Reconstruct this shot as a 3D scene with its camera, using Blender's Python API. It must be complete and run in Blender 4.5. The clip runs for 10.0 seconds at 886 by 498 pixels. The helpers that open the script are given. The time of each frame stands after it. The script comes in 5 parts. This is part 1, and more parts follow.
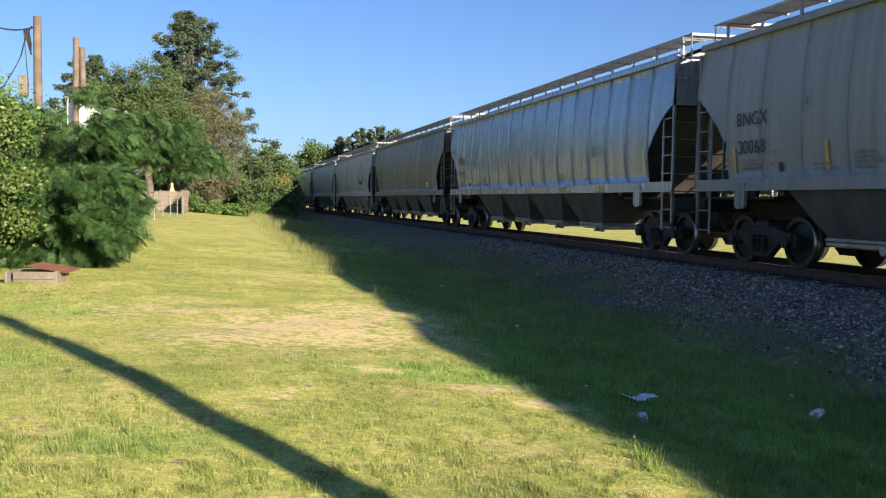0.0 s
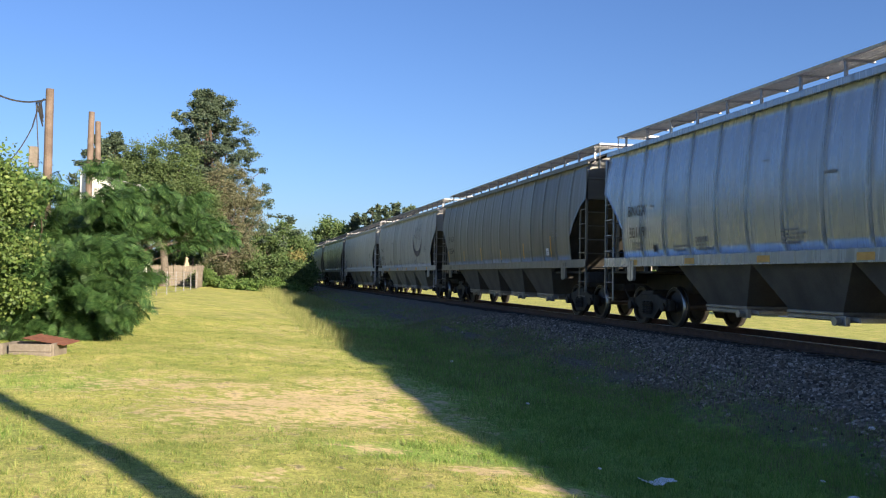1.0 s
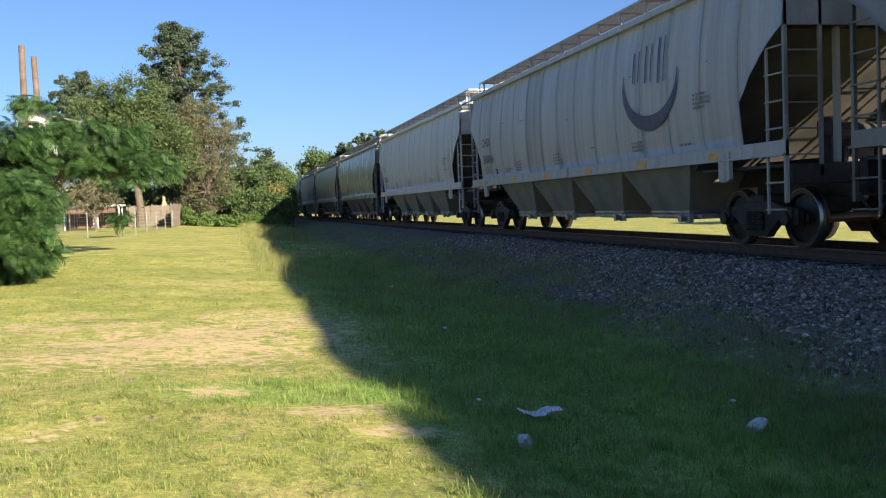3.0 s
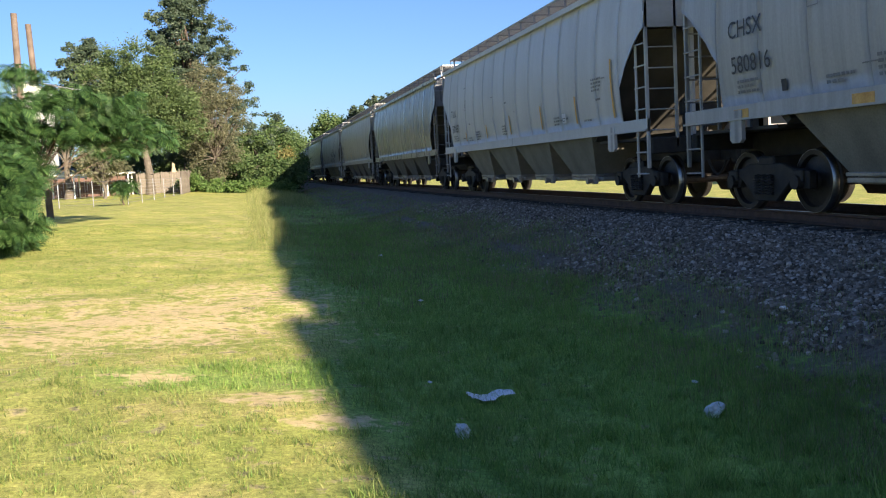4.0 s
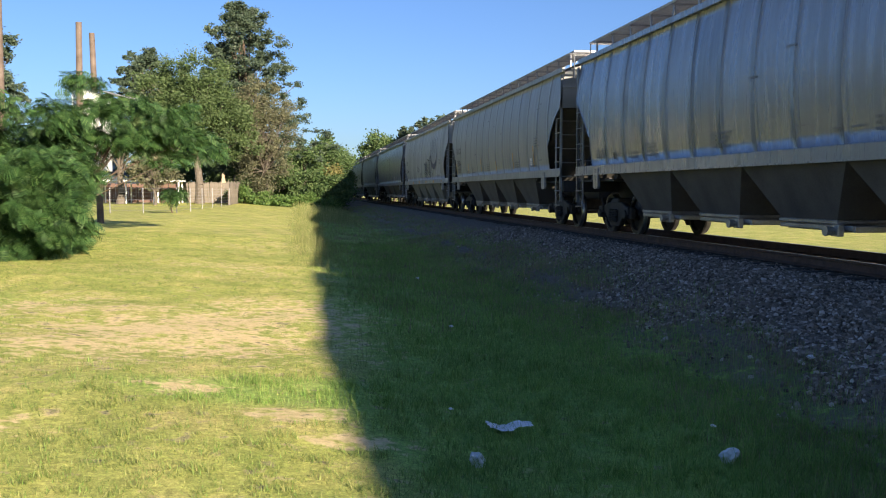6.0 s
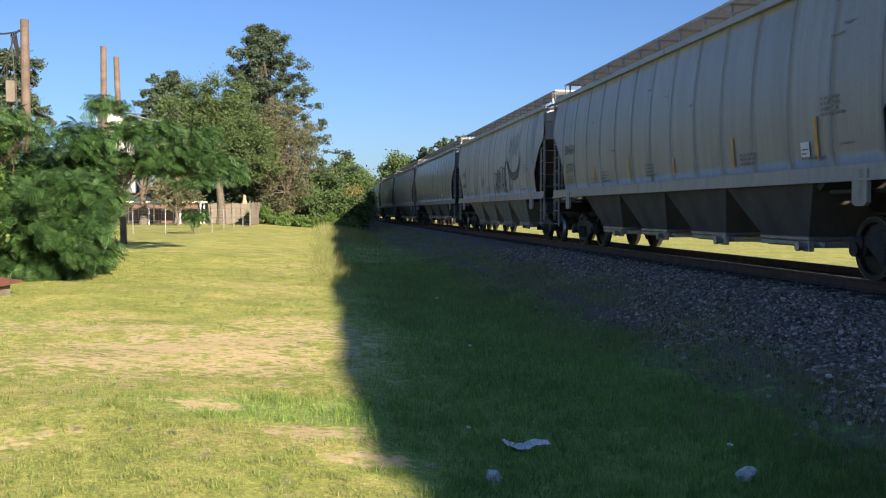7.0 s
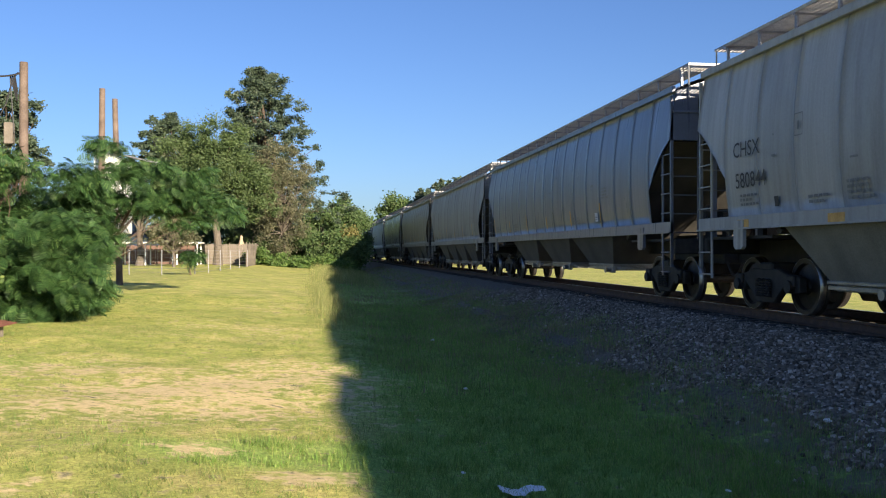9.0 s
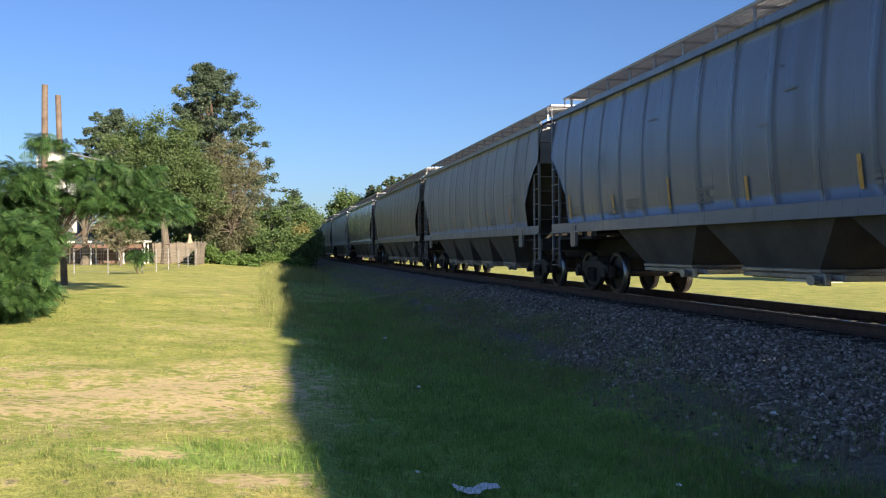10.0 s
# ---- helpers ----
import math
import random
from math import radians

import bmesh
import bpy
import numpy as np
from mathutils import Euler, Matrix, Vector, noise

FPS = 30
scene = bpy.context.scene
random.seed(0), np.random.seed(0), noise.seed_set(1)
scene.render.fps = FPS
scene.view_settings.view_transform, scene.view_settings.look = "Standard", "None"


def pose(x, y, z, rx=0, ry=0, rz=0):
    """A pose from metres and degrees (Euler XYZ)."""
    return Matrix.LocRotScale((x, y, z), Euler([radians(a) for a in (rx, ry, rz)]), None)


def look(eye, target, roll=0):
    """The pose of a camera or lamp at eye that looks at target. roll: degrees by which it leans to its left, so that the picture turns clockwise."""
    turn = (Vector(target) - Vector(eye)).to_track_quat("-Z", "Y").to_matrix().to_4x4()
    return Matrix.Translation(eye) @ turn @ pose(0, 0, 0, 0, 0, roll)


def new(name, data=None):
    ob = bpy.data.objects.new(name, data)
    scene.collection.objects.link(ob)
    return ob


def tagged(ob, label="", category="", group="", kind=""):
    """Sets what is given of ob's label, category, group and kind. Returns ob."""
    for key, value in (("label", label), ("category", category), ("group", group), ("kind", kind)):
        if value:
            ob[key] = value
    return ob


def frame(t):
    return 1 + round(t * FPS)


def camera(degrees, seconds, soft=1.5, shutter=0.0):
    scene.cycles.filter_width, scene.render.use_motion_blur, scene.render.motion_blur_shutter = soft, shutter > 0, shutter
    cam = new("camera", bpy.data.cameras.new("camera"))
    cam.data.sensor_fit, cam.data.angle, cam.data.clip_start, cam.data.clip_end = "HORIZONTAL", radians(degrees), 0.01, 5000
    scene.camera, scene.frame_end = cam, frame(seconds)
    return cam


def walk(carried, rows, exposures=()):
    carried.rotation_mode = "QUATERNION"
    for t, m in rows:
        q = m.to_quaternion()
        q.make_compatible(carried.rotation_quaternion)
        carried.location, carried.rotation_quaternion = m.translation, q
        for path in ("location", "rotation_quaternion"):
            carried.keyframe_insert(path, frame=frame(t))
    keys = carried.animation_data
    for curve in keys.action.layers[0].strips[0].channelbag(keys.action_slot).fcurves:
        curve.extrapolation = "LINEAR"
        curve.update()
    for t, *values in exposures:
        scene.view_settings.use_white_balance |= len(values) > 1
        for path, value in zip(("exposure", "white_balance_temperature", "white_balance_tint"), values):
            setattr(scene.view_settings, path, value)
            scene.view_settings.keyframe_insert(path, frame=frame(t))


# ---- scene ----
cam = camera(51.38, 10.0, 1.15)
PATH = [
    (0, (-2.584, -1.867, 1.963), (-2.1057, 0.0716, 1.8584), 0.69),
    (0.5, (-2.536, -1.636, 1.951), (-2.0557, 0.3043, 1.8827), -0.96),
    (1, (-2.349, -1.422, 1.886), (-1.9059, 0.5275, 1.9472), 0.94),
    (1.1, (-2.248, -1.379, 1.929), (-1.7613, 0.5612, 1.9416), 1.24),
    (1.5, (-2.022, -1.173, 1.791), (-1.5711, 0.7753, 1.7618), 0.01),
    (2, (-1.589, -0.922, 1.739), (-1.0879, 1.0138, 1.6874), -0.06),
    (2.5, (-1.201, -0.661, 1.698), (-0.8075, 1.2973, 1.5934), -1.75),
    (2.7, (-1.043, -0.534, 1.686), (-0.6124, 1.4173, 1.6102), -1.84),
    (3.8, (-0.261, -0.214, 1.779), (0.1770, 1.7283, 1.5913), -2.56),
    (4, (-0.167, -0.132, 1.766), (0.2349, 1.8194, 1.5876), -3.05),
    (4.5, (0.000, 0.000, 1.798), (0.4340, 1.9485, 1.6750), -2.92),
    (5, (0.014, -0.145, 1.814), (0.4678, 1.8001, 1.7051), -1.24),
    (5.5, (-0.054, -0.275, 1.824), (0.3196, 1.6857, 1.7032), -0.01),
    (5.7, (-0.094, -0.287, 1.838), (0.2516, 1.6783, 1.7062), 0.01),
    (6.8, (-0.062, -0.306, 1.755), (0.2049, 1.6743, 1.6650), 0.30),
    (7, (-0.078, -0.383, 1.824), (0.1920, 1.5971, 1.7416), -0.10),
    (7.5, (-0.073, -0.418, 1.828), (0.1858, 1.5651, 1.7939), -0.41),
    (8, (-0.022, -0.408, 1.835), (0.2118, 1.5783, 1.7971), 0.45),
    (8.5, (-0.028, -0.372, 1.836), (0.2313, 1.6108, 1.8172), 0.44),
    (9, (-0.056, -0.358, 1.840), (0.2208, 1.6228, 1.8463), -0.04),
    (9.5, (-0.056, -0.329, 1.823), (0.2537, 1.6464, 1.7951), 0.35),
    (10, (-0.068, -0.352, 1.858), (0.3130, 1.6110, 1.8569), -0.41),
]
walk(cam, [(t, look(eye, target, roll)) for t, eye, target, roll in PATH],
     exposures=((0.0, 1.44), (1.0, 1.42), (2.5, 1.40), (4.0, 1.57), (4.5, 1.52), (5.0, 1.41), (5.5, 1.45), (7.0, 1.34), (8.0, 1.28), (9.0, 1.33), (10.0, 1.33)))

# ---- world, sun, exposure ----
SUN = Vector((0.421 * math.cos(radians(17.85)), -0.907 * math.cos(radians(17.85)), math.sin(radians(17.85))))
world = bpy.data.worlds.new("sky")
scene.world = world
world.use_nodes = True
wn = world.node_tree
sky = wn.nodes.new("ShaderNodeTexSky")
sky.sky_type, sky.sun_disc = "NISHITA", False
sky.sun_elevation, sky.sun_rotation = radians(17.85), radians(155.1)
sky.air_density, sky.dust_density, sky.ozone_density = 1.0, 0.7, 3.0
wn.nodes["Background"].inputs["Strength"].default_value = 0.047
cool = wn.nodes.new("ShaderNodeMix")
cool.data_type, cool.blend_type = "RGBA", "MULTIPLY"
cool.inputs[0].default_value, cool.inputs[7].default_value = 1.0, (0.76, 0.92, 1.30, 1)
wn.links.new(sky.outputs[0], cool.inputs[6])
wn.links.new(cool.outputs[2], wn.nodes["Background"].inputs["Color"])
sun = new("sun", bpy.data.lights.new("sun", "SUN"))
sun.data.energy, sun.data.angle, sun.data.color = 5.0, radians(0.6), (1.0, 0.85, 0.65)
sun.matrix_world = look(SUN * 50, (0, 0, 0))


# ---- mesh helpers ----
def mesh_np(name, v, f, smooth=False):
    """A mesh from an array of points and an array of faces that all have the same number of corners."""
    v, f = np.asarray(v, np.float32), np.asarray(f, np.int32)
    me = bpy.data.meshes.new(name)
    me.vertices.add(len(v))
    me.vertices.foreach_set("co", v.ravel())
    me.loops.add(f.size)
    me.loops.foreach_set("vertex_index", f.ravel())
    me.polygons.add(len(f))
    me.polygons.foreach_set("loop_start", np.arange(0, f.size, f.shape[1], dtype=np.int32))
    if smooth:
        me.polygons.foreach_set("use_smooth", np.ones(len(f), bool))
    me.update(calc_edges=True)
    return me


def bm_mesh(name, bm, smooth=False):
    me = bpy.data.meshes.new(name)
    bm.normal_update()
    bm.to_mesh(me)
    bm.free()
    if smooth:
        me.polygons.foreach_set("use_smooth", np.ones(len(me.polygons), bool))
    return me


def put(name, me, mat, parent=None, label="", m=None):
    """One mesh object with its own material, under parent where one is given."""
    ob = new(name, me)
    if mat is not None:
        if not me.materials:
            me.materials.append(None)
        ob.material_slots[0].link = "OBJECT"
        ob.material_slots[0].material = mat
    if parent is not None:
        ob.parent = parent
    if m is not None:
        ob.matrix_basis = m
    if label:
        ob["label"] = label
    return ob


def box(bm, x0, x1, y0, y1, z0, z1, bevel=0.0, m=None):
    r = bmesh.ops.create_cube(bm, size=1.0)
    mm = Matrix.LocRotScale(((x0 + x1) / 2, (y0 + y1) / 2, (z0 + z1) / 2), None, (x1 - x0, y1 - y0, z1 - z0))
    if m is not None:
        mm = m @ mm
    bmesh.ops.transform(bm, matrix=mm, verts=r["verts"])
    if bevel:
        ed = list({e for v in r["verts"] for e in v.link_edges})
        bmesh.ops.bevel(bm, geom=ed, offset=bevel, segments=1, affect="EDGES")


def rod(bm, a, b, r0, r1=None, n=8, cap=True):
    """A tapered round bar from a to b."""
    a, b = Vector(a), Vector(b)
    d = b - a
    m = Matrix.Translation((a + b) / 2) @ d.to_track_quat("Z", "Y").to_matrix().to_4x4()
    bmesh.ops.create_cone(bm, cap_ends=cap, segments=n, radius1=r0, radius2=r0 if r1 is None else r1, depth=d.length, matrix=m)


def box_mesh(name, *a, **k):
    bm = bmesh.new()
    box(bm, *a, **k)
    return bm_mesh(name, bm)


def prism(bm, outline, axis, lo, hi):
    """A closed outline in two axes, pushed along the third from lo to hi."""
    def p(u, w, h):
        return {0: (h, u, w), 1: (u, h, w), 2: (u, w, h)}[axis]
    a = [bm.verts.new(p(u, w, lo)) for u, w in outline]
    b = [bm.verts.new(p(u, w, hi)) for u, w in outline]
    n = len(a)
    bm.faces.new(a)
    bm.faces.new(b[::-1])
    for i in range(n):
        bm.faces.new((a[i], b[i], b[(i + 1) % n], a[(i + 1) % n]))
    bmesh.ops.recalc_face_normals(bm, faces=bm.faces[:])


# ---- materials ----
def nodes(name, rough=0.7, metal=0.0, spec=0.5):
    mat = bpy.data.materials.new(name)
    mat.use_nodes = True
    b = mat.node_tree.nodes["Principled BSDF"]
    b.inputs["Roughness"].default_value, b.inputs["Metallic"].default_value = rough, metal
    b.inputs["Specular IOR Level"].default_value = spec
    return mat, mat.node_tree, b


def node(nt, kind, **values):
    n = nt.nodes.new(kind)
    for k, val in values.items():
        n.inputs[k.replace("_", " ")].default_value = val
    return n


def coords(nt, scale=(1, 1, 1), source="Object"):
    t, mp = nt.nodes.new("ShaderNodeTexCoord"), nt.nodes.new("ShaderNodeMapping")
    mp.inputs["Scale"].default_value = scale
    nt.links.new(t.outputs[source], mp.inputs["Vector"])
    return mp.outputs["Vector"]


def noise_tex(nt, vec, scale, detail=4, rough=0.55):
    n = node(nt, "ShaderNodeTexNoise", Scale=scale, Detail=detail, Roughness=rough)
    nt.links.new(vec, n.inputs["Vector"])
    return n.outputs["Fac"]


def ramp(nt, fac, *stops):
    r = nt.nodes.new("ShaderNodeValToRGB")
    e = r.color_ramp.elements
    while len(e) < len(stops):
        e.new(0.5)
    for el, (pos, col) in zip(e, stops):
        el.position, el.color = pos, (*col, 1) if len(col) == 3 else col
    nt.links.new(fac, r.inputs["Fac"])
    return r.outputs["Color"]


def mix(nt, fac, a, b, mode="MIX"):
    m = nt.nodes.new("ShaderNodeMix")
    m.data_type, m.blend_type = "RGBA", mode
    for key, val in ((0, fac), (6, a), (7, b)):
        if isinstance(val, (int, float)):
            m.inputs[key].default_value = val
        elif isinstance(val, tuple):
            m.inputs[key].default_value = (*val, 1)
        else:
            nt.links.new(val, m.inputs[key])
    return m.outputs[2]


def bump(nt, bsdf, height, strength=0.3, dist=0.02):
    b = node(nt, "ShaderNodeBump", Strength=strength, Distance=dist)
    nt.links.new(height, b.inputs["Height"])
    nt.links.new(b.outputs[0], bsdf.inputs["Normal"])


def plain(name, c0, c1, rough=0.7, metal=0.0, scale=6.0, fine=40.0, bumps=0.25, dist=0.01, spec=0.5):
    """A surface of two mixed tones, with coarse stains and fine grain."""
    mat, nt, b = nodes(name, rough, metal, spec)
    v = coords(nt)
    n1, n2 = noise_tex(nt, v, scale, 5), noise_tex(nt, v, fine, 3)
    col = ramp(nt, n1, (0.3, c0), (0.7, c1))
    col = mix(nt, 0.25, col, ramp(nt, n2, (0.3, (0.2, 0.2, 0.2)), (0.7, (0.8, 0.8, 0.8))), "OVERLAY")
    nt.links.new(col, b.inputs["Base Color"])
    bump(nt, b, n2, bumps, dist)
    return mat


def leaf_mat(name, dark, light, yellow, rough=0.55, trans=0.25, fine=3.5):
    mat, nt, b = nodes(name, rough, spec=0.3)
    g = nt.nodes.new("ShaderNodeNewGeometry")
    big = noise_tex(nt, coords(nt), 0.7, 2)
    c = ramp(nt, g.outputs["Random Per Island"], (0.0, dark), (0.65, light), (1.0, yellow))
    c = mix(nt, 0.45, c, ramp(nt, noise_tex(nt, coords(nt), fine, 3), (0.35, (0.24, 0.25, 0.24)), (0.65, (0.76, 0.74, 0.68))), "OVERLAY")
    c = mix(nt, 0.35, c, ramp(nt, big, (0.3, (0.25, 0.25, 0.25)), (0.7, (0.75, 0.75, 0.75))), "OVERLAY")
    nt.links.new(c, b.inputs["Base Color"])
    t = nt.nodes.new("ShaderNodeBsdfTranslucent")
    nt.links.new(c, t.inputs["Color"])
    m = nt.nodes.new("ShaderNodeMixShader")
    m.inputs[0].default_value = trans
    nt.links.new(b.outputs[0], m.inputs[1])
    nt.links.new(t.outputs[0], m.inputs[2])
    nt.links.new(m.outputs[0], nt.nodes["Material Output"].inputs["Surface"])
    return mat


def ground_mat():
    mat, nt, b = nodes("lawn_soil", 0.95, spec=0.15)
    v = coords(nt)
    n0, n1, n2, n3 = noise_tex(nt, v, 0.25, 4), noise_tex(nt, v, 1.6, 6), noise_tex(nt, v, 14, 5, 0.7), noise_tex(nt, v, 90, 3, 0.7)
    n4 = noise_tex(nt, v, 38, 4, 0.75)
    grass = ramp(nt, n1, (0.3, (0.25, 0.30, 0.08)), (0.5, (0.37, 0.385, 0.12)), (0.7, (0.52, 0.455, 0.19)))
    # greener growth, its colour also raised to lighten the train's shaded strip
    lush_lift = ramp(nt, n1, (0.3, (0.20, 0.33, 0.09)), (0.7, (0.31, 0.42, 0.125)))
    a3 = nt.nodes.new("ShaderNodeAttribute")
    a3.attribute_name = "lush_lift"
    grass = mix(nt, a3.outputs["Fac"], grass, lush_lift)
    grass = mix(nt, 0.5, grass, ramp(nt, n0, (0.35, (0.4, 0.4, 0.4)), (0.65, (0.62, 0.58, 0.5))), "OVERLAY")
    grass = mix(nt, 0.7, grass, ramp(nt, n2, (0.28, (0.2, 0.22, 0.2)), (0.72, (0.8, 0.78, 0.72))), "OVERLAY")
    grass = mix(nt, 0.6, grass, ramp(nt, n4, (0.3, (0.2, 0.22, 0.2)), (0.7, (0.84, 0.83, 0.78))), "OVERLAY")
    grass = mix(nt, 0.4, grass, ramp(nt, n3, (0.25, (0.2, 0.2, 0.2)), (0.75, (0.8, 0.8, 0.8))), "OVERLAY")
    sand = ramp(nt, n2, (0.3, (0.54, 0.42, 0.20)), (0.7, (0.77, 0.62, 0.35)))
    bank = ramp(nt, n1, (0.3, (0.11, 0.13, 0.06)), (0.7, (0.20, 0.185, 0.12)))
    bank = mix(nt, 0.6, bank, ramp(nt, n3, (0.25, (0.12, 0.12, 0.12)), (0.75, (0.88, 0.88, 0.88))), "OVERLAY")
    a1, a2 = nt.nodes.new("ShaderNodeAttribute"), nt.nodes.new("ShaderNodeAttribute")
    a1.attribute_name, a2.attribute_name = "bare", "bank"
    def edge(att):
        add = nt.nodes.new("ShaderNodeMath")
        add.operation = "MULTIPLY_ADD"
        nt.links.new(noise_tex(nt, v, 5.5, 6, 0.62), add.inputs[0])
        add.inputs[1].default_value = 3.4
        nt.links.new(att, add.inputs[2])
        div = nt.nodes.new("ShaderNodeMath")
        div.operation = "MULTIPLY"
        div.inputs[1].default_value = 1 / 4.2
        nt.links.new(add.outputs[0], div.inputs[0])
        return ramp(nt, div.outputs[0], (0.485, (0, 0, 0)), (0.565, (1, 1, 1)))
    col = mix(nt, edge(a1.outputs["Fac"]), grass, sand)
    col = mix(nt, edge(a2.outputs["Fac"]), col, bank)
    nt.links.new(col, b.inputs["Base Color"])
    bump(nt, b, n4, 0.35, 0.03)
    return mat


def car_paint(name, base, metal=0.0, rough=0.42, streak=0.5, rust=0.25, tint=(0.16, 0.13, 0.1)):
    """Weathered paint: vertical rain streaks, soot low on the side, a little rust."""
    mat, nt, b = nodes(name, rough, metal)
    info = nt.nodes.new("ShaderNodeObjectInfo")
    def shifted(scale):
        vec = coords(nt, scale)
        off = nt.nodes.new("ShaderNodeVectorMath")
        off.operation = "MULTIPLY_ADD"
        nt.links.new(info.outputs["Random"], off.inputs[0])
        off.inputs[1].default_value = (0, 53, 17)
        nt.links.new(vec, off.inputs[2])
        return off.outputs[0]
    v = shifted((1, 1, 1))
    st = noise_tex(nt, shifted((1.0, 2.6, 0.10)), 2.2, 6, 0.65)
    big = noise_tex(nt, v, 0.45, 3)
    fine = noise_tex(nt, v, 22, 4, 0.7)
    spots = noise_tex(nt, shifted((1, 1, 0.35)), 3.0, 7, 0.75)
    dark = tuple(c * 0.5 + t * 0.35 for c, t in zip(base, tint))
    col = mix(nt, ramp(nt, st, (0.42, (0, 0, 0)), (0.72, (streak,) * 3)), base, dark)
    col = mix(nt, ramp(nt, big, (0.4, (0, 0, 0)), (0.75, (0.35,) * 3)), col, tuple(c * 0.72 for c in base))
    some = nt.nodes.new("ShaderNodeMath")
    some.operation = "MULTIPLY"
    nt.links.new(ramp(nt, info.outputs["Random"], (0.62, (0, 0, 0)), (0.97, (streak * 0.9,) * 3)), some.inputs[0])
    nt.links.new(ramp(nt, noise_tex(nt, shifted((1, 0.9, 0.22)), 1.6, 5, 0.6), (0.35, (0, 0, 0)), (0.62, (1, 1, 1))), some.inputs[1])
    col = mix(nt, some.outputs[0], col, tuple(c * 0.38 for c in base))
    col = mix(nt, ramp(nt, spots, (0.64, (0, 0, 0)), (0.74, (rust,) * 3)), col, (0.17, 0.085, 0.045))
    col = mix(nt, 0.12, col, ramp(nt, fine, (0.3, (0.2,) * 3), (0.7, (0.8,) * 3)), "OVERLAY")
    # dirt caught along the weld seam at each sheet's edge, broken and uneven in width
    xyz, wob, near, gate = (nt.nodes.new(k) for k in ("ShaderNodeSeparateXYZ", "ShaderNodeMath", "ShaderNodeMath", "ShaderNodeMath"))
    nt.links.new(coords(nt), xyz.inputs[0])
    wob.operation, near.operation, gate.operation = "MULTIPLY_ADD", "ABSOLUTE", "MULTIPLY"
    nt.links.new(noise_tex(nt, shifted((0.1, 0.1, 1)), 2.2, 3), wob.inputs[0])
    wob.inputs[1].default_value = 0.07
    nt.links.new(xyz.outputs["Y"], wob.inputs[2])
    nt.links.new(wob.outputs[0], near.inputs[0])
    nt.links.new(ramp(nt, near.outputs[0], (0.03, (1, 1, 1)), (0.075, (0, 0, 0))), gate.inputs[0])
    nt.links.new(ramp(nt, noise_tex(nt, shifted((0.3, 0.3, 1)), 0.8, 4), (0.36, (0.1,) * 3), (0.6, (0.85,) * 3)), gate.inputs[1])
    col = mix(nt, gate.outputs[0], col, tuple(c * 0.3 for c in base))
    nt.links.new(col, b.inputs["Base Color"])
    nt.links.new(ramp(nt, st, (0.3, (rough - 0.1,) * 3), (0.8, (rough + 0.14,) * 3)), b.inputs["Roughness"])
    bump(nt, b, noise_tex(nt, v, 1.3, 2), 0.35, 0.035)
    return mat


GROUND = ground_mat()
STEEL_DARK = plain("sooty_steel", (0.018, 0.017, 0.017), (0.045, 0.04, 0.036), 0.65, 0.2)
WHEEL = plain("worn_wheel_steel", (0.03, 0.026, 0.024), (0.06, 0.05, 0.045), 0.5, 0.6)
TREAD = plain("polished_tread", (0.3, 0.3, 0.3), (0.45, 0.45, 0.45), 0.32, 1.0)
RUST = plain("rail_rust", (0.07, 0.04, 0.028), (0.13, 0.075, 0.05), 0.8, 0.1)
# two hopper tones: the lighter for pale and off-white wagons, the darker for others
HOPPER_DARK = plain("dark_grey_hopper", (0.06, 0.057, 0.055), (0.14, 0.13, 0.12), 0.6, 0.1, 1.2)
HOPPER = plain("khaki_grey_hopper", (0.15, 0.142, 0.12), (0.29, 0.275, 0.225), 0.65, 0.1, 1.2)
GATE = plain("worn_gate_steel", (0.22, 0.22, 0.22), (0.42, 0.42, 0.41), 0.4, 0.5, 3.0)
GALV = plain("grey_galvanised", (0.2, 0.2, 0.21), (0.33, 0.33, 0.34), 0.5, 0.5)
GRATE = plain("dull_grating_steel", (0.38, 0.365, 0.34), (0.52, 0.5, 0.47), 0.8, 0.1)
# far darker than the wagon paint: the end cavity's shade is in this colour
SLOPE = plain("shade_dark_slope_sheet", (0.04, 0.037, 0.034), (0.10, 0.092, 0.08), 0.7, 0.1, 1.2)
TIE = plain("creosoted_wood", (0.035, 0.028, 0.022), (0.08, 0.066, 0.055), 0.9)
POLE_WOOD = plain("weathered_pole", (0.095, 0.068, 0.052), (0.18, 0.135, 0.108), 0.85, 0, 3, 30, 0.5)
BARK = plain("grey_bark", (0.085, 0.068, 0.052), (0.17, 0.145, 0.115), 0.9, 0, 5, 30, 0.6, 0.03)
BARK_PINE = plain("pine_bark", (0.07, 0.048, 0.035), (0.14, 0.1, 0.075), 0.9, 0, 5, 30, 0.6, 0.03)
FENCE = plain("grey_boards", (0.12, 0.1, 0.08), (0.22, 0.19, 0.155), 0.85, 0, 3, 30, 0.4)
FENCE_RED = plain("red_brown_boards", (0.11, 0.062, 0.048), (0.19, 0.115, 0.09), 0.85, 0, 3, 30, 0.4)
WHITE = plain("white_paint", (0.7, 0.7, 0.68), (0.82, 0.82, 0.8), 0.6, 0, 2)
PAPER = plain("white_paper", (0.74, 0.73, 0.74), (0.86, 0.85, 0.86), 0.8, 0, 9)
PLASTIC = plain("cloudy_plastic", (0.45, 0.47, 0.48), (0.66, 0.68, 0.69), 0.35, 0, 9)
CABLE = plain("black_cable", (0.012, 0.012, 0.013), (0.03, 0.03, 0.032), 0.6)
ROOF_DARK = plain("dark_shingles", (0.05, 0.055, 0.055), (0.1, 0.105, 0.1), 0.85)
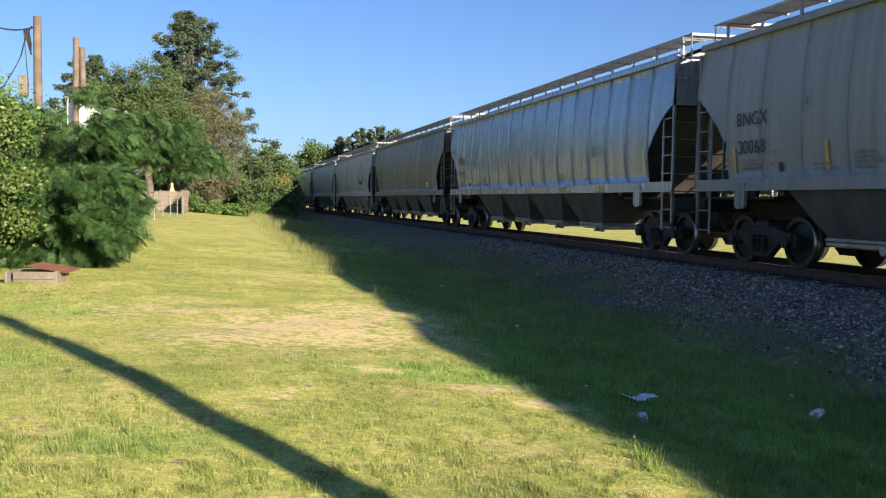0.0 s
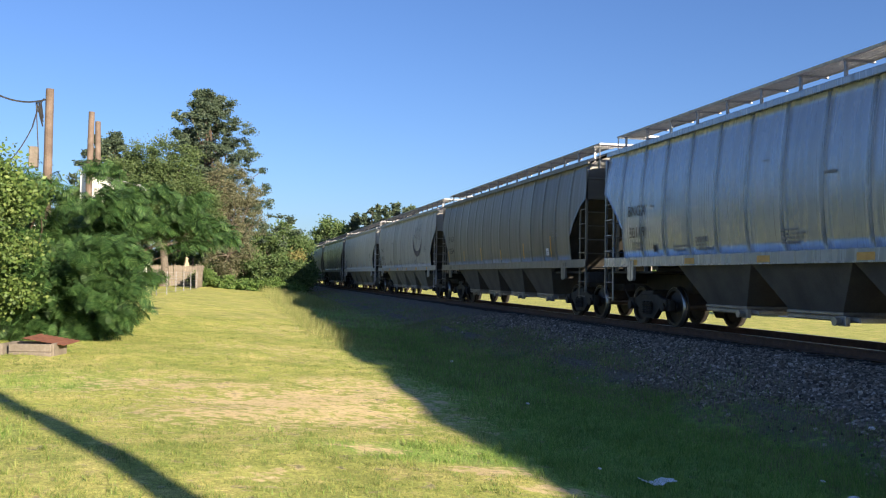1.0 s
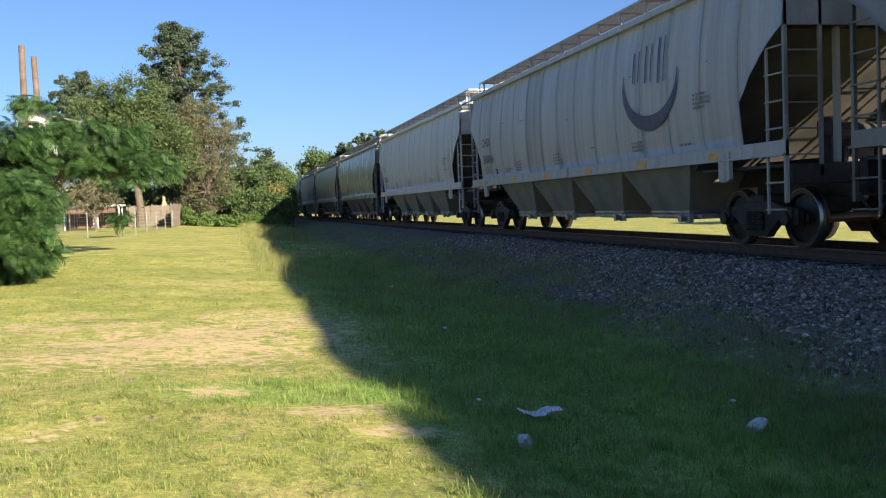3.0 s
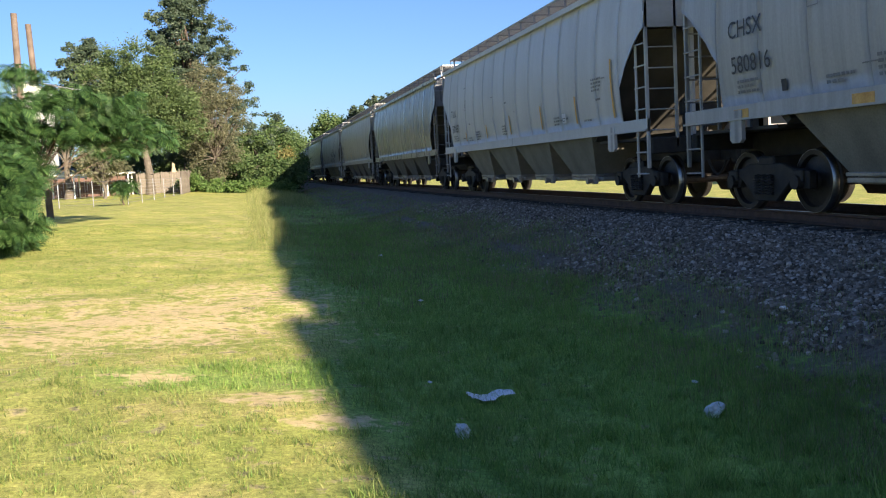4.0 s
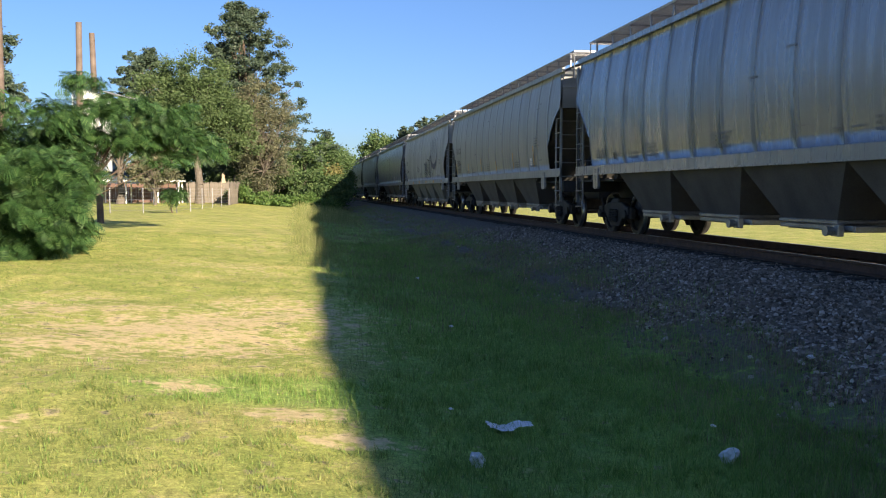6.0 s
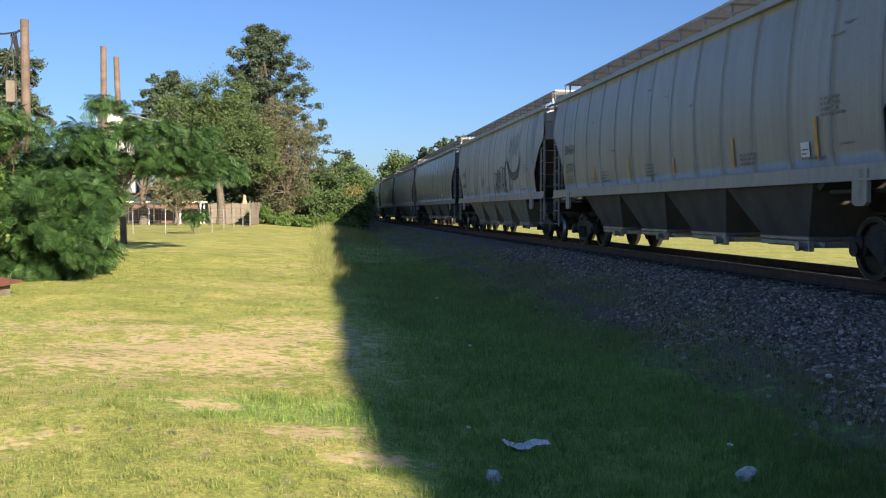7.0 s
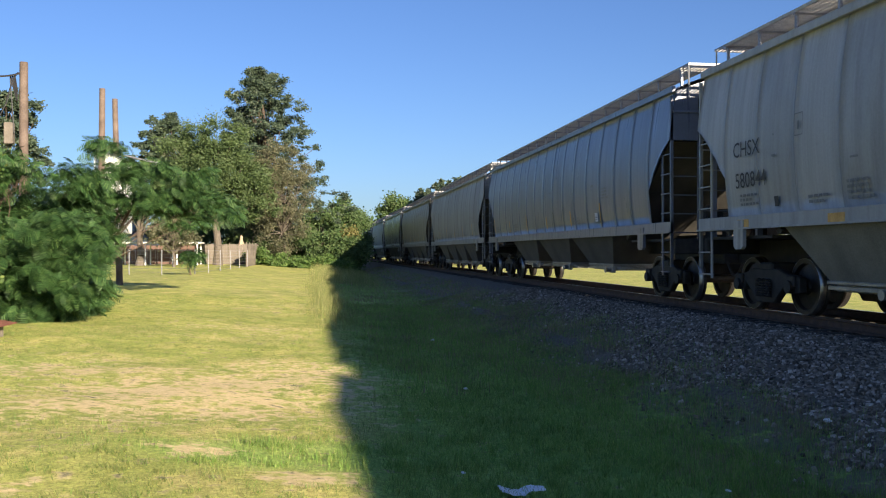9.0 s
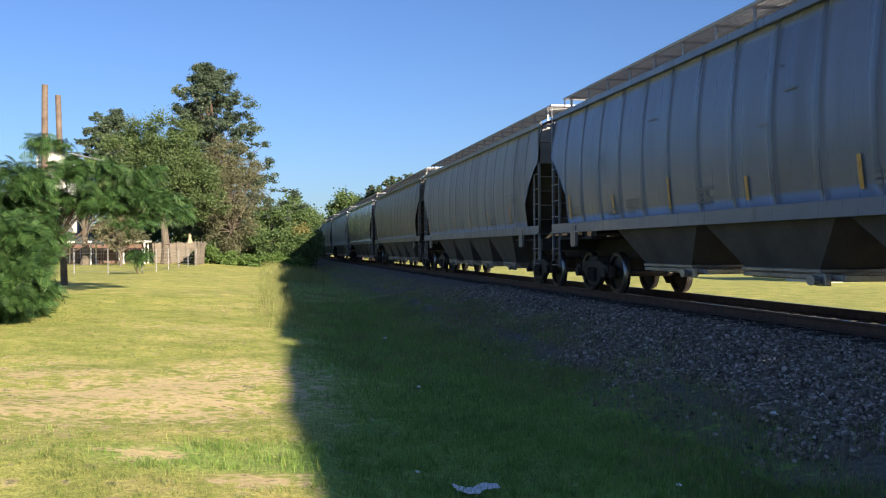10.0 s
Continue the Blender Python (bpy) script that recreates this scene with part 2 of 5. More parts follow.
ROOF_RED = plain("red_roof", (0.36, 0.09, 0.05), (0.46, 0.14, 0.08), 0.7)
TAN = plain("tan_canvas", (0.38, 0.3, 0.2), (0.5, 0.41, 0.29), 0.9)
STRIPE = plain("faded_yellow_tape", (0.55, 0.28, 0.05), (0.72, 0.42, 0.11), 0.5)
INK = plain("black_stencil", (0.02, 0.02, 0.024), (0.05, 0.05, 0.055), 0.6)
INK_SOFT = plain("faded_stencil", (0.15, 0.15, 0.155), (0.26, 0.26, 0.265), 0.6)
BLUE = plain("dark_blue_mark", (0.025, 0.03, 0.075), (0.05, 0.055, 0.12), 0.5)
LEAF_MIMOSA = leaf_mat("mimosa_leaf", (0.022, 0.06, 0.02), (0.055, 0.122, 0.036), (0.11, 0.185, 0.06))
LEAF_SHRUB = leaf_mat("shrub_leaf", (0.055, 0.1, 0.026), (0.11, 0.175, 0.045), (0.19, 0.245, 0.08))
LEAF_OAK = leaf_mat("oak_leaf", (0.055, 0.092, 0.034), (0.09, 0.136, 0.05), (0.13, 0.175, 0.074), 0.55, 0.33)
LEAF_BROWN = leaf_mat("thin_brown_leaf", (0.095, 0.105, 0.058), (0.15, 0.152, 0.09), (0.21, 0.2, 0.13), 0.6, 0.35)
NEEDLE = leaf_mat("pine_needles", (0.038, 0.062, 0.042), (0.068, 0.1, 0.064), (0.11, 0.145, 0.09), 0.5, 0.25)
LEAF_FAR = leaf_mat("far_leaf", (0.055, 0.10, 0.035), (0.095, 0.155, 0.055), (0.15, 0.2, 0.08), 0.55, 0.35)
LEAF_BUSH = leaf_mat("low_bush_leaf", (0.06, 0.12, 0.03), (0.11, 0.19, 0.05), (0.18, 0.25, 0.08), 0.55, 0.3)
LEAF_GOLD = leaf_mat("golden_leaf", (0.11, 0.12, 0.04), (0.18, 0.17, 0.06), (0.26, 0.22, 0.09))
BLADE = leaf_mat("grass_blade", (0.13, 0.19, 0.045), (0.25, 0.30, 0.085), (0.44, 0.41, 0.16), 0.7, 0.3, 15)
# fresh green, with extra brightness in the colour for grass in the train's shade
LUSH_LIFT = leaf_mat("fresh_lifted_grass_blade", (0.13, 0.25, 0.05), (0.25, 0.38, 0.085), (0.38, 0.46, 0.15), 0.65, 0.4, 13)
STRAW = leaf_mat("dry_grass_blade", (0.3, 0.24, 0.1), (0.42, 0.35, 0.16), (0.54, 0.46, 0.24), 0.8, 0.2)
DEAD = leaf_mat("dead_brown_grass", (0.19, 0.135, 0.085), (0.31, 0.235, 0.16), (0.44, 0.35, 0.24), 0.8, 0.2)
WEED = leaf_mat("tall_weed_blade", (0.14, 0.18, 0.05), (0.26, 0.28, 0.1), (0.42, 0.38, 0.19), 0.7, 0.35)


def stone_mat():
    mat, nt, b = nodes("ballast_stone", 0.85, spec=0.3)
    g = nt.nodes.new("ShaderNodeNewGeometry")
    c = ramp(nt, g.outputs["Random Per Island"], (0.0, (0.075, 0.058, 0.042)), (0.45, (0.20, 0.16, 0.12)), (0.85, (0.36, 0.295, 0.235)), (1.0, (0.62, 0.54, 0.46)))
    n = noise_tex(nt, coords(nt), 60, 4, 0.7)
    c = mix(nt, 0.5, c, ramp(nt, n, (0.3, (0.2,) * 3), (0.7, (0.8,) * 3)), "OVERLAY")
    nt.links.new(c, b.inputs["Base Color"])
    bump(nt, b, n, 0.4, 0.01)
    return mat


STONE = stone_mat()
BALLAST_BED = plain("ballast_bed", (0.08, 0.065, 0.048), (0.25, 0.21, 0.16), 0.95, 0, 16, 60, 0.8, 0.04)

# ---- ground ----
RAIL_X, RAIL_Z, TRACK_X = 7.90, 0.81, 8.65


def smooth(a, b, x):
    t = np.clip((x - a) / (b - a), 0, 1)
    return t * t * (3 - 2 * t)


def lie(x, y):
    """Height of the ground."""
    x, y = np.asarray(x, float), np.asarray(y, float)
    h = 0.06 * np.clip(1.5 - x, 0, 6.5) + 0.006 * np.clip(y - 8, 0, 75) * smooth(4.5, 0, x)
    h = h + 0.10 * smooth(11, 6, y) * smooth(1.3, 0.2, x)
    h = h + 0.06 * np.exp(-((x - 0.6) / 0.4) ** 2 - ((y - 15.6) / 0.35) ** 2)
    h = h + 0.40 * smooth(3.2, 6.2, x) * smooth(14.5, 11.5, x)
    h = h + 0.03 * np.sin(x * 0.9 + 1) * np.sin(y * 0.55) + 0.012 * np.sin(x * 3.1 + y * 1.7) + 0.01 * np.sin(2.3 * y - 1.9 * x)
    return h


GRAIN = np.random.default_rng(12).random((128, 128))


def patchy(x, y, size):
    """Smooth random values from 0 to 1, in blots of about that size."""
    u, w = np.asarray(x, float) / size + 400.3, np.asarray(y, float) / size + 400.7
    i, j = np.floor(u).astype(int), np.floor(w).astype(int)
    a, b = u - i, w - j
    a, b = a * a * (3 - 2 * a), b * b * (3 - 2 * b)
    g = lambda p, q: GRAIN[p % 128, q % 128]
    return (g(i, j) * (1 - a) + g(i + 1, j) * a) * (1 - b) + (g(i, j + 1) * (1 - a) + g(i + 1, j + 1) * a) * b


def bare_at(x, y):
    """How worn the lawn is: about 1 in the sandy patches."""
    s = 0
    for px, py, rx, ry, k in ((-1.3, 10.6, 1.9, 2.1, 0.55), (-0.4, 12.6, 1.2, 1.6, 0.5), (-2.6, 9.2, 1.2, 0.9, 0.42), (-0.1, 6.5, 0.45, 0.3, 0.5), (-1.0, 7.35, 0.4, 0.3, 0.45), (0.3, 5.75, 0.4, 0.22, 0.5), (-0.1, 9.3, 0.9, 0.8, 0.35), (-3.2, 12.0, 1.6, 1.6, 0.35), (0.4, 11.4, 0.4, 0.9, 0.5), (-2.0, 6.0, 0.5, 0.35, 0.35), (-1.5, 19.0, 2.5, 2.0, 0.2), (-0.8, 26.0, 2.0, 3.0, 0.22)):
        s = np.maximum(s, k * np.exp(-((x - px) / rx) ** 2 - ((y - py) / ry) ** 2))
    s = 1.35 * s * (0.55 + 0.9 * patchy(x, y * 1.6, 0.55)) + 0.30 * np.clip(patchy(x, y, 0.9) - 0.55, 0, 1) + 0.25 * np.clip(patchy(x, y, 0.3) - 0.6, 0, 1)
    return s


def lush_lift_at(x, y):
    """How green, thick and brightened the grass is: full across the train's shade, in drifts on the lawn."""
    drift = 0.75 * smooth(0.5, 0.75, patchy(x, y, 1.4)) * smooth(15, 9, y) * smooth(4.0, 7.0, y + 2.5 * patchy(x, y, 0.8))
    return np.clip(smooth(-0.1, 1.3, x + 0.5 * (patchy(x, y, 0.7) - 0.5)) * smooth(9, 6, x) + drift, 0, 1)


def lines(*spans):
    out = []
    for a, b, step in spans:
        out += list(np.arange(a, b, step))
    return np.array(out + [spans[-1][1]])


gx = lines((-600, -60, 30), (-60, -14, 2), (-14, -6, 0.4), (-6, 7, 0.14), (7, 16, 0.5), (16, 60, 3), (60, 600, 30))
gy = lines((-300, -20, 14), (-20, 1, 0.7), (1, 16, 0.14), (16, 40, 0.3), (40, 100, 1.5), (100, 160, 6), (160, 1500, 60))
GX, GY = np.meshgrid(gx, gy)
nx, ny = len(gx), len(gy)
idx = np.arange(nx * ny).reshape(ny, nx)
ground_me = mesh_np("ground", np.stack([GX.ravel(), GY.ravel(), lie(GX, GY).ravel()], 1),
                    np.stack([idx[:-1, :-1].ravel(), idx[:-1, 1:].ravel(), idx[1:, 1:].ravel(), idx[1:, :-1].ravel()], 1), True)
for key, val in (("bare", bare_at(GX, GY)), ("lush_lift", lush_lift_at(GX, GY)), ("bank", np.clip(0.8 * smooth(3.0, 4.2, GX) * smooth(13.5, 12, GX), 0, 1))):
    ground_me.attributes.new(key, "FLOAT", "POINT").data.foreach_set("value", np.asarray(val, np.float32).ravel())
ground = tagged(put("ground", ground_me, GROUND), "mown lawn with sandy worn patches beside a railway bank", "ground", kind="structure")

# ---- track ----
def ballast_top(x):
    """Height of the ballast across the track."""
    d = np.abs(np.asarray(x, float) - TRACK_X)
    return 0.60 - 0.36 * smooth(1.6, 4.2, d) - 0.25 * smooth(3.9, 4.7, d)


bx = lines((3.9, 13.4, 0.19))
by = lines((-150, 0, 5), (0, 30, 0.25), (30, 80, 1), (80, 500, 10))
BX, BY = np.meshgrid(bx, by)
ii = np.arange(BX.size).reshape(BX.shape)
BZ = ballast_top(BX) + 0.02 * np.sin(BX * 7 + BY * 3) * np.sin(BY * 5) + 0.004
ballast = tagged(put("ballast", mesh_np("ballast", np.stack([BX.ravel(), BY.ravel(), BZ.ravel()], 1), np.stack([ii[:-1, :-1].ravel(), ii[:-1, 1:].ravel(), ii[1:, 1:].ravel(), ii[1:, :-1].ravel()], 1), True), BALLAST_BED), "grey crushed stone ballast bed under the track", "ballast", kind="structure")

rng = np.random.default_rng(4)


def scatter(template_v, template_f, places, sizes, rots, squash=None):
    """Copies of one small shape joined into arrays of points and faces."""
    n, k = len(places), len(template_v)
    v = np.einsum("nij,kj->nki", rots, template_v) * np.asarray(sizes).reshape(n, 1, -1)
    v = v + places[:, None, :]
    f = template_f[None] + (np.arange(n) * k)[:, None, None]
    return v.reshape(-1, 3), f.reshape(-1, template_f.shape[1])


def spins(n, tilt=math.pi):
    """Random turns."""
    a, b, c = rng.uniform(0, 2 * math.pi, n), rng.uniform(-tilt, tilt, n), rng.uniform(-tilt, tilt, n)
    def mat(ax, t):
        m = np.zeros((n, 3, 3))
        i, j = [(1, 2), (2, 0), (0, 1)][ax]
        m[:, ax, ax] = 1
        m[:, i, i] = m[:, j, j] = np.cos(t)
        m[:, i, j], m[:, j, i] = -np.sin(t), np.sin(t)
        return m
    return mat(2, a) @ mat(0, b) @ mat(1, c)


def stones():
    r = np.random.default_rng(3)
    tf = np.array([[0, 1, 3, 2], [4, 6, 7, 5], [0, 4, 5, 1], [2, 3, 7, 6], [0, 2, 6, 4], [1, 5, 7, 3]])
    corner = np.array([(a, b, c) for a in (-1, 1) for b in (-1, 1) for c in (-1, 1)], float)
    vs, fs, count = [], [], 0
    for q in range(6):
        # angular broken stones of six shapes
        tv = corner * (1.0, 0.78, 0.55) * r.uniform(0.55, 1.15, (8, 3))
        n = 11500
        y = 3.5 + 27 * rng.random(n) ** 1.5
        x = rng.uniform(3.2, 7.75, n)
        keep = (x > np.clip(4.1 + 0.09 * (y - 6), 3.9, 5.2) + 1.7 * (patchy(x, y, 0.8) - 0.45)) | ((rng.random(n) < 0.06) & (x > 3.6))
        x, y = x[keep], y[keep]
        z = np.maximum(ballast_top(x), lie(x, y))
        s = rng.uniform(0.012, 0.029, len(x)) * (1 + 0.35 * (rng.random(len(x)) < 0.12))
        v, f = scatter(tv, tf, np.stack([x, y, z + 0.25 * s], 1), s, spins(len(x)))
        vs.append(v)
        fs.append(f + count)
        count += len(v)
    v, f = np.concatenate(vs), np.concatenate(fs)
    tagged(put("ballast_stones", mesh_np("stones", v, f), STONE), "loose angular grey ballast stones on the track shoulder", "gravel", kind="stuff")


stones()


def rail_mesh():
    prof = [(-0.07, -0.17), (0.07, -0.17), (0.07, -0.158), (0.012, -0.135), (0.012, -0.045), (0.036, -0.032), (0.036, -0.006), (0.028, 0.0),
            (-0.028, 0.0), (-0.036, -0.006), (-0.036, -0.032), (-0.012, -0.045), (-0.012, -0.135), (-0.07, -0.158)]
    bm = bmesh.new()
    prism(bm, prof, 1, -150, 500)
    return bm_mesh("rail", bm)


track = tagged(put("railway_track", box_mesh("bed", 7.3, 10.0, -150, 500, 0.45, 0.585), BALLAST_BED), "single railway track of rusty rails on dark sleepers", "railway track", kind="structure")
rail_me = rail_mesh()
head_me = box_mesh("head", -0.024, 0.024, -150, 500, 0.0, 0.002)
for x in (RAIL_X, RAIL_X + 1.505):
    r = put("rail", rail_me, RUST, track, "rusty steel rail", Matrix.Translation((x, 0, RAIL_Z)))
    put("running_surface", head_me, TREAD, r, "polished top of the rail")
tie_me = box_mesh("sleeper", -1.3, 1.3, -0.115, 0.115, -0.12, 0.0, bevel=0.012)
for i in range(260):
    put("sleeper", tie_me, TIE, track, m=pose(TRACK_X + random.uniform(-0.04, 0.04), -12 + 0.53 * i, RAIL_Z - 0.175, 0, 0, random.uniform(-1, 1)))

# ---- train: covered hopper wagons ----
SILL, EAVE, TOP = 1.62, 4.30, 4.86


def half(z):
    """Half width of the wagon's rounded side at height z above the rail."""
    return 1.60 - 0.15 * ((np.asarray(z, float) - 2.75) / 1.45) ** 2


def panel_mesh(w, cut=0):
    """One side sheet between two weld seams; cut 1: the end sheet with the opening over the platform."""
    nz, nw = 14, 8
    zs, us = np.linspace(SILL, EAVE, nz), np.linspace(0, w, nw)
    v = []
    for u in us:
        lo = SILL
        if cut:
            d = w - u
            # outline of the opening, by distance from the wagon's end
            lo = float(np.interp(d, [0, 0.14, 0.16, 0.48, 0.52, 0.92, 0.98, 1.25, 1.33, 1.36], [3.3, 3.3, 3.22, 3.02, 2.95, 2.62, 2.5, 2.25, 1.9, SILL]))
        for z in np.linspace(lo, EAVE, nz):
            puff = 0.004 * math.sin(math.pi * np.clip(u / w, 0, 1)) * math.sin(math.pi * (z - SILL) / (EAVE - SILL))
            v.append((-(half(z) + puff), u, z))
    v = np.array(v)
    ii = np.arange(nw * nz).reshape(nw, nz)
    f = np.stack([ii[:-1, :-1].ravel(), ii[:-1, 1:].ravel(), ii[1:, 1:].ravel(), ii[1:, :-1].ravel()], 1)
    inner = v + (0.012, 0, 0)
    v2 = np.concatenate([v, inner])
    rim = [np.stack([a[:-1], a[1:], a[1:] + nw * nz, a[:-1] + nw * nz], 1) for a in (ii[0], ii[-1][::-1], ii[:, 0][::-1], ii[:, -1])]
    return mesh_np("side_panel", v2, np.concatenate([f, f[:, ::-1] + nw * nz, *rim]), True)


def wheelset_mesh():
    bm = bmesh.new()
    prof = [(0.0, -0.02), (0.12, -0.02), (0.14, 0.02), (0.36, 0.05), (0.385, -0.01), (0.458, -0.012), (0.462, 0.10), (0.475, 0.112), (0.487, 0.125), (0.487, 0.14), (0.40, 0.145), (0.36, 0.09), (0.14, 0.12), (0.0, 0.14)]
    n = 36
    for sx in (-1, 1):
        rings = []
        for r, h in prof:
            x = sx * (0.82 - h)
            rings.append([bm.verts.new((x, r * math.cos(a), r * math.sin(a))) for a in (2 * math.pi * i / n for i in range(n))] if r else [bm.verts.new((x, 0, 0))])
        for a, b in zip(rings, rings[1:]):
            for i in range(n):
                j = (i + 1) % n
                if len(a) == 1:
                    bm.faces.new((a[0], b[i], b[j]))
                elif len(b) == 1:
                    bm.faces.new((a[i], b[0], a[j]))
                else:
                    bm.faces.new((a[i], b[i], b[j], a[j]))
        for k in range(3):
            a = 2 * math.pi * k / 3
            rod(bm, (sx * 0.84, 0.07 * math.cos(a), 0.07 * math.sin(a)), (sx * 0.86, 0.07 * math.cos(a), 0.07 * math.sin(a)), 0.02, n=6)
    rod(bm, (-1.0, 0, 0), (1.0, 0, 0), 0.085, n=12)
    bmesh.ops.recalc_face_normals(bm, faces=bm.faces[:])
    return bm_mesh("wheelset", bm)


def rim_mesh():
    """The bright rolled edge of both wheels."""
    bm = bmesh.new()
    n = 40
    for sx in (-1, 1):
        ring = [[bm.verts.new((sx * x, r * math.cos(2 * math.pi * i / n), r * math.sin(2 * math.pi * i / n))) for i in range(n)] for x, r in ((0.835, 0.455), (0.836, 0.461), (0.73, 0.465))]
        for a, b in zip(ring, ring[1:]):
            for i in range(n):
                bm.faces.new((a[i], b[i], b[(i + 1) % n], a[(i + 1) % n]))
    bmesh.ops.recalc_face_normals(bm, faces=bm.faces[:])
    return bm_mesh("tread", bm, True)


def side_frame_mesh():
    bm = bmesh.new()
    prism(bm, [(-1.12, 0.36), (-1.12, 0.62), (-0.72, 0.66), (-0.45, 0.74), (0.45, 0.74), (0.72, 0.66), (1.12, 0.62), (1.12, 0.36), (0.78, 0.36), (0.72, 0.50), (0.38, 0.24), (0.30, 0.16), (-0.30, 0.16), (-0.38, 0.24), (-0.72, 0.50), (-0.78, 0.36)], 0, -0.07, 0.07)
    bmesh.ops.bevel(bm, geom=bm.edges[:], offset=0.018, segments=1, affect="EDGES")
    for s in (-1, 1):
        rod(bm, (-0.16, s * 0.9, 0.458), (0.1, s * 0.9, 0.458), 0.105, n=14)
        box(bm, -0.12, 0.06, s * 0.9 - 0.13, s * 0.9 + 0.13, 0.46, 0.64, 0.02)
    return bm_mesh("side_frame", bm)


def spring_mesh():
    """One coil spring, as a ridged column."""
    bm = bmesh.new()
    prof = [(0.0, 0.26)] + [(r, 0.27 + 0.021 * k + d) for k in range(14) for r, d in (((0.05, 0.0), (0.072, 0.01)) if k % 2 else ((0.072, 0.0), (0.05, 0.012)))] + [(0.0, 0.58)]
    n, rings = 10, []
    for r, z in prof:
        rings.append([bm.verts.new((-0.095 + r * math.cos(2 * math.pi * i / n), r * math.sin(2 * math.pi * i / n), z)) for i in range(n)])
    for a, b in zip(rings, rings[1:]):
        for i in range(n):
            bm.faces.new((a[i], a[(i + 1) % n], b[(i + 1) % n], b[i]))
    return bm_mesh("spring", bm)


def roof_mesh(h):
    xs = np.linspace(-1.48, 1.48, 17)
    ys = np.linspace(-h, h, 30)
    v = [(x, y, EAVE + 0.38 * (1 - (abs(x) / 1.48) ** 2.4) + 0.012 * (i % 2)) for i, y in enumerate(ys) for x in xs]
    ii = np.arange(len(v)).reshape(len(ys), len(xs))
    return mesh_np("roof", v, np.stack([ii[:-1, :-1].ravel(), ii[:-1, 1:].ravel(), ii[1:, 1:].ravel(), ii[1:, :-1].ravel()], 1))


def walkway_mesh(h):
    """Open grating: two long edges with many cross bars."""
    bm = bmesh.new()
    for s in (-1, 1):
        x0, x1 = sorted((s * 0.62, s * 1.18))
        for x in (x0, x1):
            box(bm, x - 0.018, x + 0.018, -h, h, TOP - 0.05, TOP)
        n = int(2 * h / 0.065)
        for i in range(n + 1):
            y = -h + 2 * h * i / n
            box(bm, x0, x1, y - 0.008, y + 0.008, TOP - 0.035, TOP - 0.005)
        for k in range(5):
            x = x0 + (x1 - x0) * (k + 0.5) / 5
            box(bm, x - 0.006, x + 0.006, -h, h, TOP - 0.028, TOP - 0.01)
    return bm_mesh("running_board", bm)


def stanchion_mesh(s):
    bm = bmesh.new()
    box(bm, s * 1.15 - 0.02, s * 1.15 + 0.02, -0.03, 0.03, 4.3, TOP - 0.03)
    box(bm, min(s * 0.6, s * 1.2), max(s * 0.6, s * 1.2), -0.025, 0.025, TOP - 0.085, TOP - 0.05)
    return bm_mesh("stanchion", bm)


def platform_mesh():
    """Crossover grating at the roof's end, y towards the end."""
    bm = bmesh.new()
    for y in (0.0, 0.42):
        box(bm, -1.2, 1.2, y - 0.02, y + 0.02, TOP - 0.05, TOP)
    for i in range(33):
        x = -1.2 + 2.4 * i / 32
        box(bm, x - 0.007, x + 0.007, 0, 0.42, TOP - 0.035, TOP - 0.005)
    for x in (-1.18, 0, 1.18):
        rod(bm, (x, 0.4, 4.15), (x, 0.4, TOP - 0.03), 0.016, n=6)
    return bm_mesh("crossover_platform", bm)


def bay_mesh():
    """One discharge hopper."""
    bm = bmesh.new()
    top = [(-1.47, -1.46, 1.42), (1.47, -1.46, 1.42), (1.47, 1.46, 1.42), (-1.47, 1.46, 1.42)]
    bot = [(-1.12, -0.74, 0.58), (1.12, -0.74, 0.58), (1.12, 0.74, 0.58), (-1.12, 0.74, 0.58)]
    a, b = [bm.verts.new(p) for p in top], [bm.verts.new(p) for p in bot]
    for i in range(4):
        bm.faces.new((a[i], a[(i + 1) % 4], b[(i + 1) % 4], b[i]))
    bm.faces.new(b)
    bm.faces.new(a[::-1])
    bmesh.ops.recalc_face_normals(bm, faces=bm.faces[:])
    return bm_mesh("hopper_bay", bm)


def gate_mesh():
    """Sliding outlet gate: a flanged box, ledges, a rack shaft with square capstans and its bearings."""
    bm = bmesh.new()
    box(bm, -1.16, 1.16, -0.80, 0.80, 0.545, 0.60, 0.01)
    box(bm, -1.06, 1.06, -0.70, 0.70, 0.44, 0.55, 0.01)
    for x in (-1.14, 1.10):
        box(bm, x, x + 0.05, -1.15, 0.80, 0.46, 0.53, 0.008)
    box(bm, -1.12, 1.12, -1.18, -1.10, 0.44, 0.53, 0.008)
    rod(bm, (-1.40, -0.92, 0.46), (1.40, -0.92, 0.46), 0.028, n=8)
    for e in (-1, 1):
        rod(bm, (e * 1.42, -0.92, 0.46), (e * 1.30, -0.92, 0.46), 0.075, 0.055, 8)
        box(bm, min(e * 1.18, e * 1.28), max(e * 1.18, e * 1.28), -1.02, -0.82, 0.38, 0.55, 0.012)
    for y in (-0.45, 0.0, 0.45):
        box(bm, -1.13, -1.10, y - 0.02, y + 0.02, 0.60, 0.78)
    return bm_mesh("outlet_gate", bm)


def slope_mesh():
    """End slope sheet of the hopper, y towards the wagon's end (0)."""
    bm = bmesh.new()
    prism(bm, [(-0.32, 3.32), (-0.30, 3.30), (-2.85, 1.30), (-2.95, 1.36)], 0, -1.46, 1.46)
    return bm_mesh("slope_sheet", bm)


